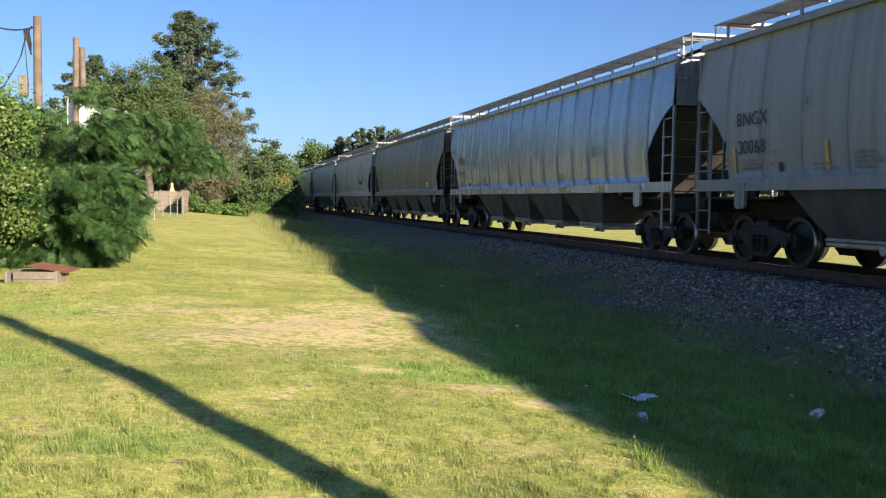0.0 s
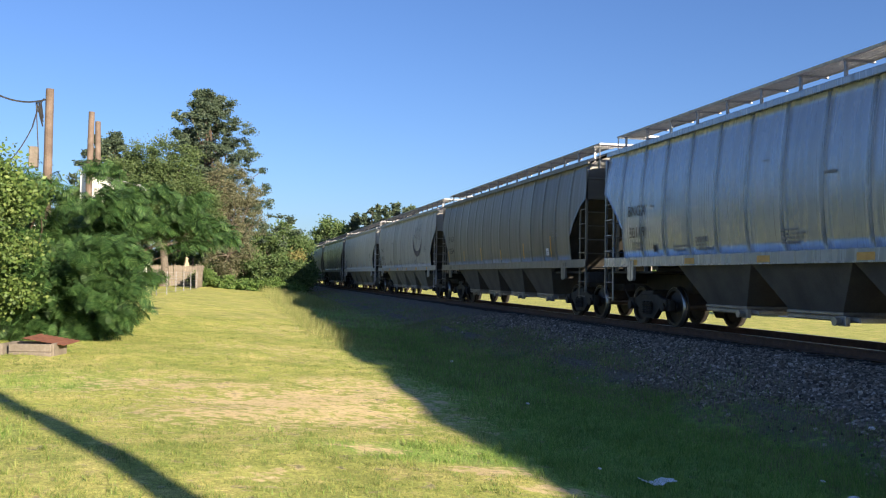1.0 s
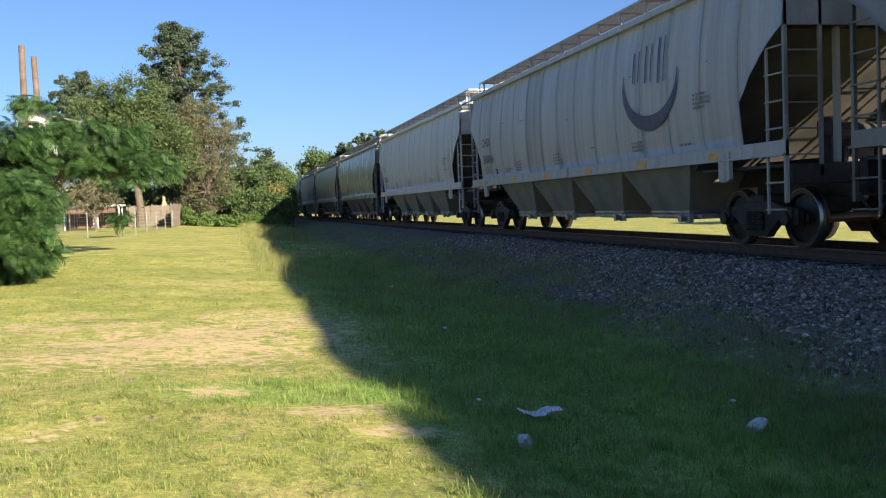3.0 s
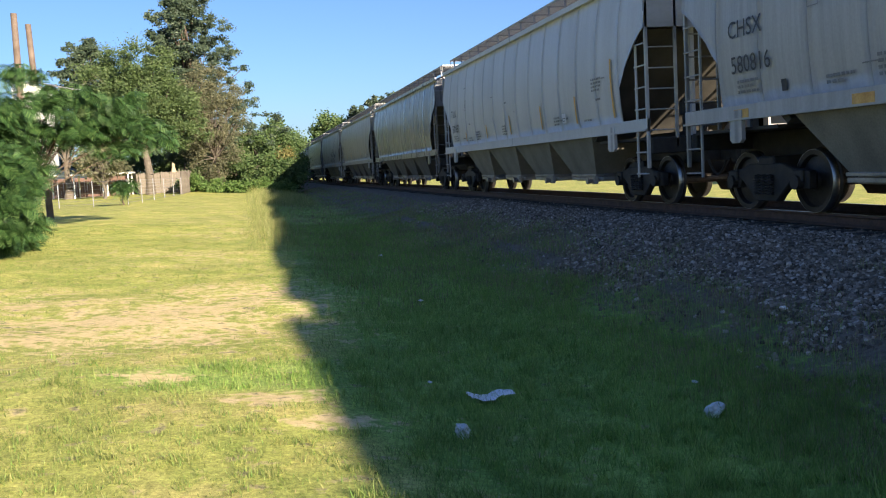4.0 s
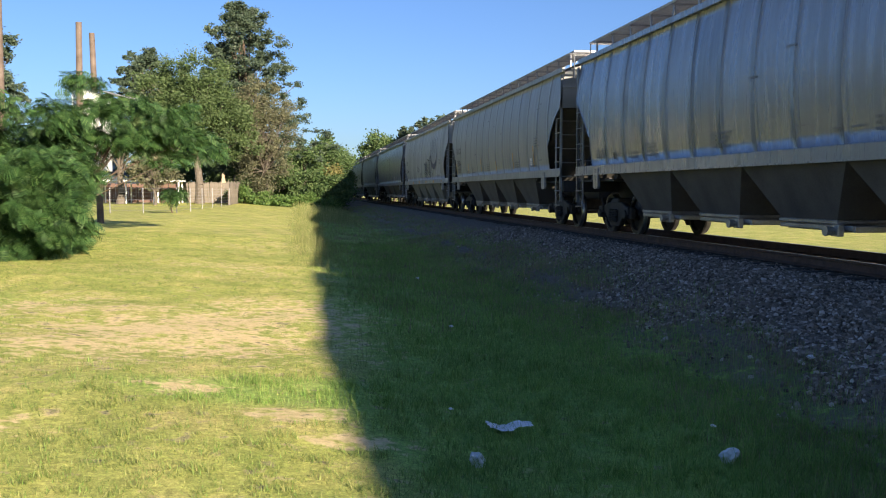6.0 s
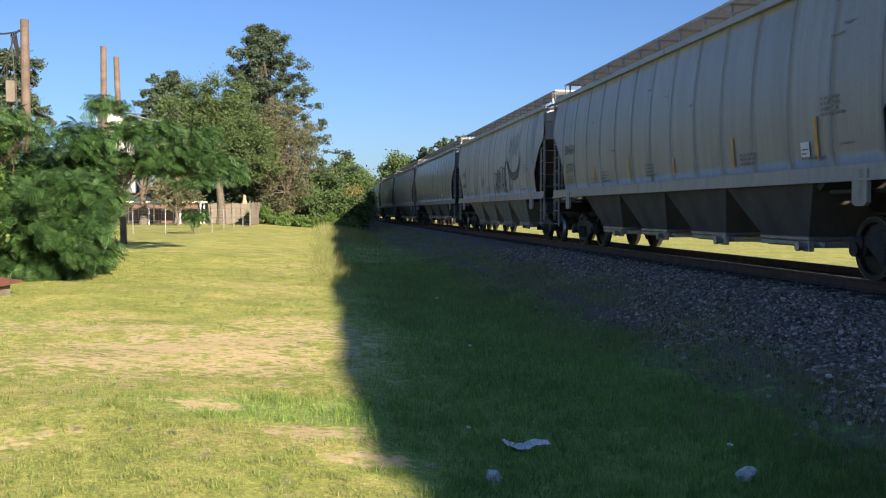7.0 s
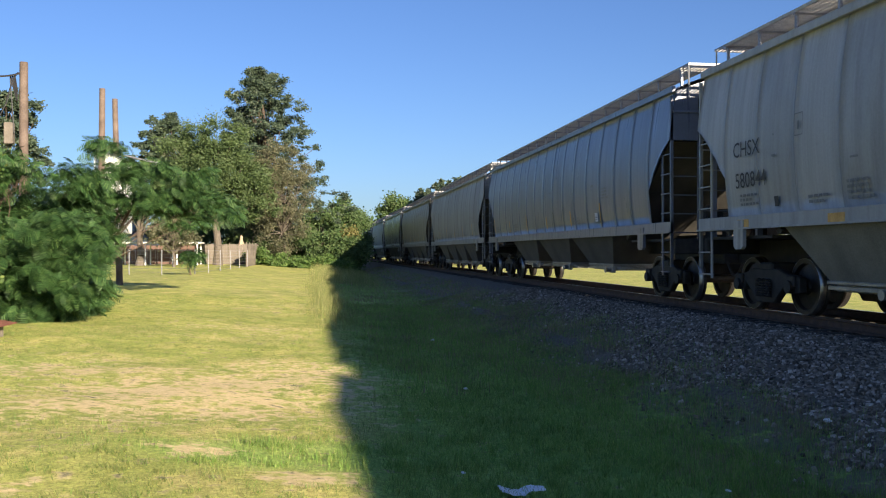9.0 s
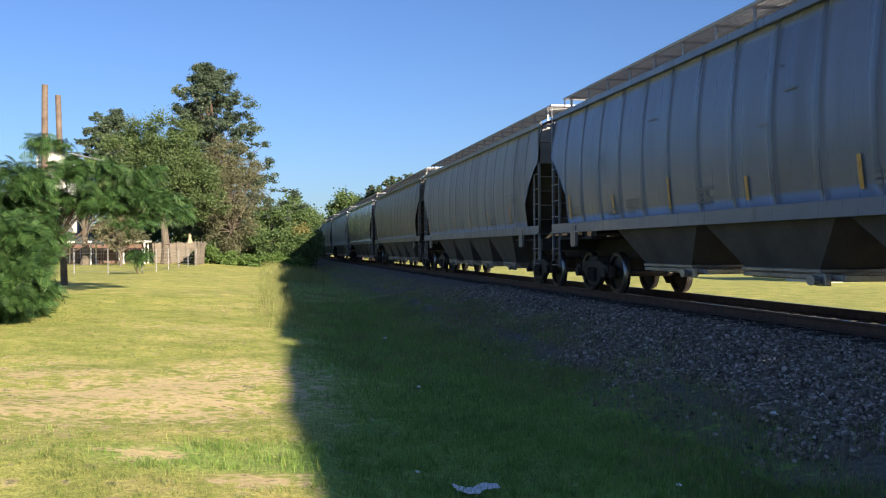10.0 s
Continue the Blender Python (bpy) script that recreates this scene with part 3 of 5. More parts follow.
def end_wall_mesh():
    bm = bmesh.new()
    pts = [(-half(3.3), 3.3)] + [(-half(z), z) for z in (3.6, 3.9, EAVE)] + [(-0.8, 4.52), (0, 4.60), (0.8, 4.52)] + [(half(z), z) for z in (EAVE, 3.9, 3.6, 3.3)]
    prism(bm, [(float(a), float(b)) for a, b in pts], 1, -0.05, 0.0)
    box(bm, -1.5, 1.5, -0.02, 0.03, 3.86, 3.90)
    return bm_mesh("end_wall", bm)


def deck_mesh():
    bm = bmesh.new()
    box(bm, -0.42, 0.42, -2.6, 0.0, 0.78, 1.25, 0.02)
    box(bm, -1.45, 1.45, -0.16, 0.0, 0.98, 1.28, 0.02)
    box(bm, -1.45, 1.45, -2.6, -0.16, 1.25, 1.30)
    return bm_mesh("end_platform", bm)


def tank_mesh():
    bm = bmesh.new()
    rod(bm, (-0.9, -0.9, 1.75), (0.1, -0.9, 1.75), 0.2, n=16)
    for x in (-0.75, -0.05):
        box(bm, x - 0.04, x + 0.04, -1.0, -0.8, 1.29, 1.62)
    return bm_mesh("air_tank", bm)


def valve_mesh():
    bm = bmesh.new()
    rod(bm, (0.5, -0.5, 1.29), (0.5, -0.5, 2.0), 0.09, n=10)
    box(bm, 0.38, 0.62, -0.6, -0.4, 1.7, 1.95, 0.02)
    return bm_mesh("brake_valve", bm)


def coupler_mesh():
    bm = bmesh.new()
    box(bm, -0.09, 0.09, -0.1, 0.52, 0.80, 0.98, 0.02)
    box(bm, -0.16, 0.14, 0.46, 0.72, 0.72, 1.04, 0.05)
    for k in range(7):
        a = math.pi * k / 6
        rod(bm, (0.35, 0.02 + 0.115 * k, 0.82 - 0.28 * math.sin(a)), (0.35, 0.02 + 0.115 * (k + 1), 0.82 - 0.28 * math.sin(min(math.pi, a + math.pi / 6))), 0.025, n=6)
    return bm_mesh("coupler", bm)


def ladder_mesh():
    """Corner ladder beside the opening; y towards the end, 0 at the end."""
    bm = bmesh.new()
    x = -1.52
    box(bm, x - 0.03, x + 0.03, -0.06, 0.0, 0.72, 4.20, 0.006)
    box(bm, x - 0.02, x + 0.02, -0.52, -0.48, 0.55, 3.02, 0.006)
    for k in range(8):
        z = 0.62 + 0.40 * k
        if z < 3.1:
            rod(bm, (x - 0.03, -0.52, z), (x - 0.03, -0.0, z), 0.014, n=6)
    for k in range(8):
        z = 1.42 + 0.38 * k
        rod(bm, (x, -0.02, z), (-0.95, -0.02, z), 0.013, n=6)
    box(bm, -0.97, -0.92, -0.05, 0.0, 1.1, 4.15)
    return bm_mesh("ladder", bm)


def sill_mesh(h):
    bm = bmesh.new()
    box(bm, -1.56, -1.49, -h, h, 1.41, 1.64, 0.008)
    box(bm, -1.60, -1.49, -h, h, 1.41, 1.44)
    return bm_mesh("side_sill", bm)


def chord_mesh(h):
    bm = bmesh.new()
    box(bm, -1.52, -1.44, -h, h, EAVE - 0.03, EAVE + 0.10, 0.012)
    return bm_mesh("top_chord", bm)


def bracket_mesh():
    bm = bmesh.new()
    prism(bm, [(-0.17, 1.56), (0.17, 1.56), (0.17, 1.12), (0.10, 1.07), (-0.10, 1.07), (-0.17, 1.12)], 0, -1.585, -1.52)
    return bm_mesh("jacking_bracket", bm)


def brake_wheel_mesh():
    bm = bmesh.new()
    n = 20
    for i in range(n):
        a, b = 2 * math.pi * i / n, 2 * math.pi * (i + 1) / n
        rod(bm, (0.28 * math.cos(a), 0, 0.28 * math.sin(a)), (0.28 * math.cos(b), 0, 0.28 * math.sin(b)), 0.018, n=6)
    for k in range(4):
        a = math.pi * k / 4
        rod(bm, (-0.28 * math.cos(a), 0, -0.28 * math.sin(a)), (0.28 * math.cos(a), 0, 0.28 * math.sin(a)), 0.013, n=6)
    rod(bm, (0, -0.15, 0), (0, 0.03, 0), 0.04, n=8)
    return bm_mesh("brake_wheel", bm)


def on_side(me, y0, z0, off=0.012):
    """Bend a flat figure (x along the side, y up) onto the wagon's near side, its left end at y0."""
    n = len(me.vertices)
    co = np.empty(n * 3, np.float32)
    me.vertices.foreach_get("co", co)
    co = co.reshape(-1, 3)
    y, z = y0 - co[:, 0], z0 + co[:, 1]
    out = np.stack([-(half(z) + 0.016 + off), y, z], 1)
    me.vertices.foreach_set("co", out.astype(np.float32).ravel())
    me.update()
    return me


def letters(word, size):
    cu = bpy.data.curves.new("lettering", "FONT")
    cu.body, cu.size, cu.offset = word, size, 0.001
    cu.resolution_u = 3
    ob = bpy.data.objects.new("lettering", cu)
    me = bpy.data.meshes.new_from_object(ob)
    bpy.data.objects.remove(ob)
    return me


def bars(rects):
    """Flat bars (x0, y0, x1, y1), each in a few strips so that it can bend."""
    v, f = [], []
    for x0, y0, x1, y1 in rects:
        k = max(1, int(abs(y1 - y0) / 0.15))
        for i in range(k):
            a, b = y0 + (y1 - y0) * i / k, y0 + (y1 - y0) * (i + 1) / k
            n = len(v)
            v += [(x0, a, 0), (x1, a, 0), (x1, b, 0), (x0, b, 0)]
            f.append((n, n + 1, n + 2, n + 3))
    return mesh_np("bars", v, f)


def loop_band(pts, w):
    """A flat ribbon of width w (a number or one for each point) along points."""
    v, f = [], []
    n = len(pts)
    for i, (x, y) in enumerate(pts):
        (xa, ya), (xb, yb) = pts[max(0, i - 1)], pts[min(n - 1, i + 1)]
        d = Vector((xb - xa, yb - ya)).normalized()
        h = (w[i] if isinstance(w, list) else w) / 2
        v += [(x - d.y * h, y + d.x * h, 0), (x + d.y * h, y - d.x * h, 0)]
        if i:
            f.append((2 * i - 2, 2 * i - 1, 2 * i + 1, 2 * i))
    return mesh_np("ribbon", v, f)


CACHE = {}


def shared(key, make, *a):
    if (key, a) not in CACHE:
        CACHE[key, a] = make(*a)
    return CACHE[key, a]


def hopper_wagon(length, paint, label, panels):
    """A covered hopper wagon, its origin at rail height in the middle; length over its end posts."""
    h = length / 2
    w = tagged(new("hopper_wagon"), label, "freight wagon", "wagons of the train")
    pw = 2 * h / panels
    full, cut = shared("panel", panel_mesh, pw), shared("end_panel", panel_mesh, pw, 1)
    for s in (0, 1):
        turn = pose(0, 0, 0, 0, 0, 180 * s)
        for i in range(1, panels - 1):
            put("side_panel", full, paint, w, m=turn @ Matrix.Translation((0, -h + i * pw, 0)))
        put("side_panel", cut, paint, w, m=turn @ Matrix.Translation((0, h - pw, 0)))
        put("side_panel", cut, paint, w, m=turn @ Matrix.Translation((0, -h + pw, 0)) @ Matrix.Diagonal((1, -1, 1, 1)))
        put("side_sill", shared("sill", sill_mesh, h), paint, w, m=turn)
        put("top_chord", shared("chord", chord_mesh, h), paint, w, m=turn)
        for e in (-1, 1):
            put("jacking_bracket", shared("bracket", bracket_mesh), paint, w, m=turn @ Matrix.Translation((0, e * (h - 1.68), 0)))
    put("roof", shared("roof", roof_mesh, h), paint, w)
    put("running_board", shared("walk", walkway_mesh, h - 0.35), GRATE, w, "open steel grating along the roof")
    put("hatch_cover", shared("hatch", lambda: box_mesh("hatch", -0.45, 0.45, -8, 8, 4.6, 4.79, bevel=0.04)), paint, w)
    n = int(2 * h / 1.25)
    for i in range(n + 1):
        for sd in (-1, 1):
            put("stanchion", shared("stan", stanchion_mesh, sd), GALV, w, m=Matrix.Translation((0, (h - 0.4) * (2 * i / n - 1), 0)))
    nb = 3 if paint.name.startswith("blue") else 4
    wide = 4 / nb
    for i in range(nb):
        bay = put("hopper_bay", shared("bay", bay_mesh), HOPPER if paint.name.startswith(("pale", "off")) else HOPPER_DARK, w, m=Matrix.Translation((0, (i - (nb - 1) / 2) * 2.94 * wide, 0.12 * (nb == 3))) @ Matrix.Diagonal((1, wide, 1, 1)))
        put("outlet_gate", shared("gate", gate_mesh), GATE, bay, "worn steel sliding outlet gate")
    put("centre_sill", shared("csill", lambda q: box_mesh("csill", -0.3, 0.3, -q, q, 0.98, 1.40), h - 1.0), STEEL_DARK, w)
    for e in (0, 1):
        turn = pose(0, 0, 0, 0, 0, 180 * e) @ Matrix.Translation((0, h, 0))
        put("end_wall", shared("endwall", end_wall_mesh), paint, w, m=turn)
        # SLOPE carries the cavity's shade in its colour
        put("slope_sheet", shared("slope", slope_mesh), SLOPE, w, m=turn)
        put("end_platform", shared("deck", deck_mesh), STEEL_DARK, w, m=turn)
        put("air_tank", shared("tank", tank_mesh), STEEL_DARK, w, m=turn)
        put("brake_valve", shared("valve", valve_mesh), STEEL_DARK, w, m=turn)
        for sd in (-0.5, 0.5):
            put("end_upright", shared("upright", lambda: box_mesh("upright", -0.04, 0.04, -0.3, -0.22, 1.3, 3.32)), paint, w, m=turn @ Matrix.Translation((sd, 0, 0)))
        put("coupler", shared("coupler", coupler_mesh), STEEL_DARK, w, m=turn)
        put("crossover_platform", shared("cross", platform_mesh), GALV, w, m=turn @ Matrix.Translation((0, -0.36, 0)))
        put("ladder", shared("ladder", ladder_mesh), paint, w, "steel corner ladder", turn)
        put("ladder", shared("ladder", ladder_mesh), paint, w, "steel corner ladder", turn @ Matrix.Diagonal((-1, 1, 1, 1)))
        bog = put("bogie", shared("bolster", lambda: box_mesh("bolster", -1.05, 1.05, -0.22, 0.22, 0.5, 0.85, bevel=0.03)), STEEL_DARK, w, "black freight bogie", Matrix.Translation((0, (1 - 2 * e) * (h - 1.6), 0)))
        for s in (-1, 1):
            put("side_frame", shared("frame", side_frame_mesh), STEEL_DARK, bog, m=Matrix.Translation((s * 0.99, 0, 0)) if s < 0 else pose(0.99, 0, 0, 0, 0, 180))
            for q in (-0.17, 0.0, 0.17):
                put("spring", shared("spring", spring_mesh), STEEL_DARK, bog, m=Matrix.Translation((s * 0.99, q, 0)) if s < 0 else pose(0.99, q, 0, 0, 0, 180))
            ws = put("wheelset", shared("wheels", wheelset_joined), None, bog, "steel wheels with bright worn rims", Matrix.Translation((0, s * 0.9, 0.462)))
            WHEELSETS.append(ws)
    put("brake_wheel", shared("brake", brake_wheel_mesh), STEEL_DARK, w, m=Matrix.Translation((-0.55, h - 0.12, 2.35)))
    return w


def wheelset_joined():
    """Wheels, axle and bright rims in one mesh with two materials."""
    bm = bmesh.new()
    a, b = wheelset_mesh(), rim_mesh()
    bm.from_mesh(a)
    n = len(bm.faces)
    bm.from_mesh(b)
    bm.faces.ensure_lookup_table()
    for f in bm.faces[n:]:
        f.material_index = 1
        f.smooth = True
    me = bm_mesh("wheelset", bm)
    me.materials.append(WHEEL)
    me.materials.append(TREAD)
    return me


WHEELSETS = []
PAINTS = {
    "grey": car_paint("grey_wagon_paint", (0.289, 0.289, 0.282), 0.0, 0.5, 0.6, 0.3),
    "silver": car_paint("silver_wagon_paint", (0.34, 0.375, 0.43), 0.35, 0.28, 0.35, 0.12),
    "tan": car_paint("tan_grey_wagon_paint", (0.207, 0.199, 0.179), 0.1, 0.45, 0.75, 0.4),
    "white": car_paint("off_white_wagon_paint", (0.425, 0.425, 0.416), 0.0, 0.48, 0.7, 0.25),
    "pale": car_paint("pale_grey_wagon_paint", (0.55, 0.55, 0.54), 0.0, 0.48, 0.2, 0.15),
    "streaked": car_paint("streaked_silver_wagon_paint", (0.29, 0.30, 0.325), 0.3, 0.3, 1.0, 0.3),
    "warm": car_paint("warm_grey_wagon_paint", (0.34, 0.332, 0.307), 0.05, 0.42, 0.4, 0.25),
    "blue": car_paint("blue_grey_wagon_paint", (0.17, 0.195, 0.255), 0.1, 0.34, 0.4, 0.2),
}
GAP, SPEED = 19.456, 15.05
SHIFT = {0: -1.0, 1: 0.6, 2: 0.15, 3: 0.2, 4: -0.1, 5: 0.0, 6: -0.45, 7: -0.8, 8: 0.8}


def coupling(k):
    """Where the coupling behind wagon k stands along the track at the start."""
    return 16.817 + GAP * k + SHIFT.get(k, 0.0)


# paint, words at the left end, marks
KINDS = {0: ("grey", ("BNGX", "30068")), 1: ("silver", ("BNGX", "30119")), 2: ("tan", ("BNGX", "30564")), 3: ("white", ("CHSX", "580816")), 4: ("pale", ("TILX", "570651")),
         5: ("streaked", None), 6: ("warm", ("BNGX", "30701")), 7: ("white", ("CHSX", "580844")), 8: ("blue", None), 9: ("grey", None), 10: ("tan", None), 11: ("streaked", None), 12: ("pale", None), 13: ("grey", None), 14: ("white", None), 15: ("tan", None), 16: ("grey", None), 17: ("tan", None), -1: ("grey", None), -2: ("tan", None), -3: ("white", None)}
LOOKS = {"grey": "weathered grey covered hopper wagon rolling on the track", "silver": "shiny silver covered hopper wagon reflecting the lineside", "tan": "dirty tan-grey covered hopper wagon with dark weld seams",
         "white": "off-white covered hopper wagon with a blue crescent mark", "pale": "clean pale grey covered hopper wagon with orange tape strips", "streaked": "silver covered hopper wagon with heavy dark rain streaks",
         "warm": "warm grey covered hopper wagon with yellow tape strips", "blue": "blue-grey covered hopper wagon in deep shade"}
WAGONS = {}
r9 = random.Random(9)
for k, (kind, words) in KINDS.items():
    length = coupling(k) - coupling(k - 1) - 1.42
    length = 19.6 if length > 19 else 17.8
    car = hopper_wagon(length, PAINTS[kind], LOOKS[kind] if kind != "white" or k in (3, 7) else "off-white covered hopper wagon far along the train", 15 if length < 19 else 17)
    WAGONS[k] = car
    h = length / 2
    if words:
        put("reporting_mark", on_side(letters(words[0], 0.36), h - 1.58, 2.62), INK, car, "black stencilled reporting mark")
        put("wagon_number", on_side(letters(words[1], 0.36), h - 1.62, 2.10), INK, car, "black stencilled wagon number")
    if -1 <= k <= 10:
        small = []
        for y, z, rows in ((1.75, 1.80, 3), (3.9, 1.74, 2), (4.9, 1.74, 4), (8.0, 1.76, 4), (12.6, 1.78, 3), (15.2, 2.35, 4), (14.6, 1.76, 1)):
            for row in range(rows):
                x, stop = y, y + r9.uniform(0.35, 0.6)
                while x < stop:
                    d = r9.uniform(0.05, 0.13)
                    small.append((x, z + 0.075 * row, x + d, z + 0.075 * row + 0.042))
                    x += d + 0.03
        put("stencil_line", on_side(bars(small), h, 0), INK_SOFT, car, "small faded stencil lines")["kind"] = "stuff"
        if kind == "pale":
            tapes = ((3.5, 0.3), (6.2, 0.42), (8.8, 0.5), (11.6, 0.6), (14.1, 0.62), (16.25, 1.3))
        elif kind in ("warm", "tan", "grey", "blue"):
            tapes = ((1.45, 0.55), (4.2, 0.45), (6.9, 0.55), (9.6, 0.4), (12.3, 0.5), (15.0, 0.6))
        else:
            tapes = ()
        for y, tall in tapes:
            put("tape_strip", on_side(bars([(0, 0, 0.085, tall * r9.uniform(0.85, 1.1))]), h - y, 1.74), STRIPE, car, "faded yellow reflective tape")
        if kind in ("silver", "white"):
            for y in (1.6, 4.4, 7.2, 10.0, 12.8, 15.6):
                put("tape_strip", box_mesh("tape", -1.565, -1.561, h - y - 0.42, h - y, 1.44, 1.57), STRIPE, car, "faded yellow reflective tape")
        frame_rects = [(0, 0, 0.24, 0.015), (0, 0.325, 0.24, 0.34), (0, 0, 0.015, 0.34), (0.225, 0, 0.24, 0.34), (0.09, 0.09, 0.14, 0.22)]
        put("stencil_box", on_side(bars(frame_rects), h - 3.6, 2.75), INK_SOFT, car, "stencilled inspection box")
        if k in (2, 4, 6, 8):
            put("placard", on_side(bars([(0, 0, 0.24, 0.22)]), h - (13.2 if k == 4 else 14.6), 1.8), PAPER, car, "small white card in a holder")
            put("placard", on_side(bars([(0.03, 0.10, 0.21, 0.12), (0.03, 0.04, 0.16, 0.06)]), h - (13.2 if k == 4 else 14.6), 1.8, 0.016), INK_SOFT, car, "dark lines on the card")
        else:
            put("placard", on_side(bars([(0, 0, 0.13, 0.16)]), h - 2.9, 1.74), INK, car, "small dark square plate")
        # scrapes and dents low on the sheets
        marks = []
        for q in range(9):
            x, z = r9.uniform(2.5, length - 2), r9.uniform(1.75, 3.6)
            marks.append((x, z, x + r9.uniform(0.03, 0.4), z + r9.uniform(0.015, 0.05)))
        put("scrape", on_side(bars(marks), h, 0, 0.006), INK_SOFT, car, "dark scrapes in the paint")["kind"] = "stuff"
    if k in (3, 7):
        # crescent with three plain upright shapes above it, in dark blue
        y0 = h - (length - 4.3)
        arc = [(1.15 * math.cos(a), 0.82 * math.sin(a)) for a in (radians(165 + 200 * i / 28) for i in range(29))]
        put("crescent", on_side(loop_band(arc, [0.03 + 0.26 * math.sin(math.pi * i / 28) ** 1.5 for i in range(29)]), y0, 3.1), BLUE, car, "dark blue crescent mark")
        for dx, tall in ((-0.72, 0.30), (-0.18, 0.36), (0.36, 0.42)):
            for off, wd in ((0.0, 0.055), (0.24, 0.04)):
                put("mark_shape", on_side(bars([(dx + off, 0.36 - tall, dx + off + wd, 0.36 + tall)]), y0, 3.05), BLUE, car, "plain dark blue bar")
    if k == 7:
        # outlined scrawl of overlapping round-topped arches
        spot = h - (length - 8.5) - 0.4
        for cx, wd, low, high in ((0.25, 0.24, 0.05, 1.05), (0.62, 0.2, 0.45, 1.0), (0.95, 0.22, 0.25, 1.15), (1.3, 0.2, 0.5, 1.0), (1.62, 0.24, 0.2, 1.3), (2.05, 0.26, 0.35, 1.2), (2.62, 0.42, 0.0, 1.45), (0.45, 0.18, 0.0, 0.42), (0.9, 0.16, 0.0, 0.36), (1.75, 0.2, 0.0, 0.4), (2.3, 0.2, 0.0, 0.5)):
            z0, tall = 0.76 * low, 0.76 * high
            lp = [(cx - wd, z0), (cx - wd * 1.05, z0 + (tall - z0) * 0.55)]
            lp += [(cx + wd * math.cos(a), tall - wd + 1.1 * wd * math.sin(a)) for a in (radians(180 - 15 * i) for i in range(13))]
            lp += [(cx + wd * 1.02, z0 + (tall - z0) * 0.4), (cx + wd * 0.8, z0)]
            put("painted_scrawl", on_side(loop_band(lp, 0.05 if wd < 0.4 else 0.08), spot, 1.72), INK, car, "black outlined spray-painted loops")
        lp = [(0.055 * i, 0.4 + 0.3 * math.sin(i * 1.9) * (1 - i / 22) + 0.08 * math.cos(i * 0.7)) for i in range(20)]
        put("painted_scrawl", on_side(loop_band(lp, 0.03), h - (length - 11.0), 1.85), INK, car, "thin spray-painted scrawl")

# ---- trees and bushes ----
LEAF_V = np.array([(-0.5, 0, 0), (0, -0.32, 0.06), (0.5, 0, 0), (0, 0.32, 0.06)])
LEAF_F = np.array([[0, 1, 2, 3]])
NEEDLE_V = np.array([(-0.5, 0, 0), (0.1, -0.2, 0.06), (0.5, 0, -0.04), (0.1, 0.2, 0.06)])
NEEDLE_F = np.array([[0, 1, 2, 3]])


def clumps_in(center, radii, n, lo, hi, shell=0.55, squash=0.75, seed=0):
    """Clump centres through an ellipsoid, mostly near its outside, with their sizes."""
    r = np.random.default_rng(seed)
    d = r.normal(size=(n, 3))
    d /= np.linalg.norm(d, axis=1)[:, None]
    k = r.uniform(shell, 1.0, n) ** 0.7
    c = np.array(center) + d * k[:, None] * np.array(radii)
    s = r.uniform(lo, hi, n)
    return c, np.stack([s, s, s * squash], 1)


def foliage(c, s, n, size, tv=LEAF_V, tf=LEAF_F, tilt=math.pi, floor=None):
    """Leaves spread over clumps: points and faces."""
    w = (s ** 2).sum(1)
    pick = rng.choice(len(c), n, p=w / w.sum())
    d = rng.normal(size=(n, 3))
    d /= np.linalg.norm(d, axis=1)[:, None]
    p = c[pick] + d * s[pick] * np.clip(np.abs(rng.normal(0.55, 0.38, n)), 0.05, 1.7)[:, None]
    if floor is not None:
        p = p[p[:, 2] > floor]
    m = len(p)
    return scatter(tv, tf, p, size * rng.uniform(0.6, 1.35, m), spins(m, tilt))


def trunk_mesh(base, top, r0, c, r1=None, limbs=14, bend=0.15, seed=0):
    """A tapered, slightly bent trunk with limbs that reach for some of the clumps."""
    r = random.Random(seed)
    bm = bmesh.new()
    base, top = Vector(base), Vector(top)
    pts = [base.lerp(top, i / 6) + Vector((r.uniform(-bend, bend), r.uniform(-bend, bend), 0)) * (1 if 0 < i else 0) for i in range(7)]
    r1 = r0 * 0.25 if r1 is None else r1
    rad = [r0 * 1.25 if i == 0 else r0 + (r1 - r0) * i / 6 for i in range(7)]
    for a, b, ra, rb in zip(pts, pts[1:], rad, rad[1:]):
        rod(bm, a, b, ra, rb, 10)
    for i in r.sample(range(len(c)), min(limbs, len(c))):
        end = Vector(c[i])
        k = min(5, max(2, int((end.z - base.z) / max(0.1, (top.z - base.z)) * 6 * r.uniform(0.4, 0.7))))
        a = pts[k]
        mid = a.lerp(end, 0.5) + Vector((r.uniform(-.3, .3), r.uniform(-.3, .3), r.uniform(0, .4))) * (end - a).length * 0.25
        rod(bm, a, mid, rad[k] * 0.34, rad[k] * 0.2, 7)
        rod(bm, mid, end, rad[k] * 0.2, rad[k] * 0.07, 6)
    return bm_mesh("trunk", bm)


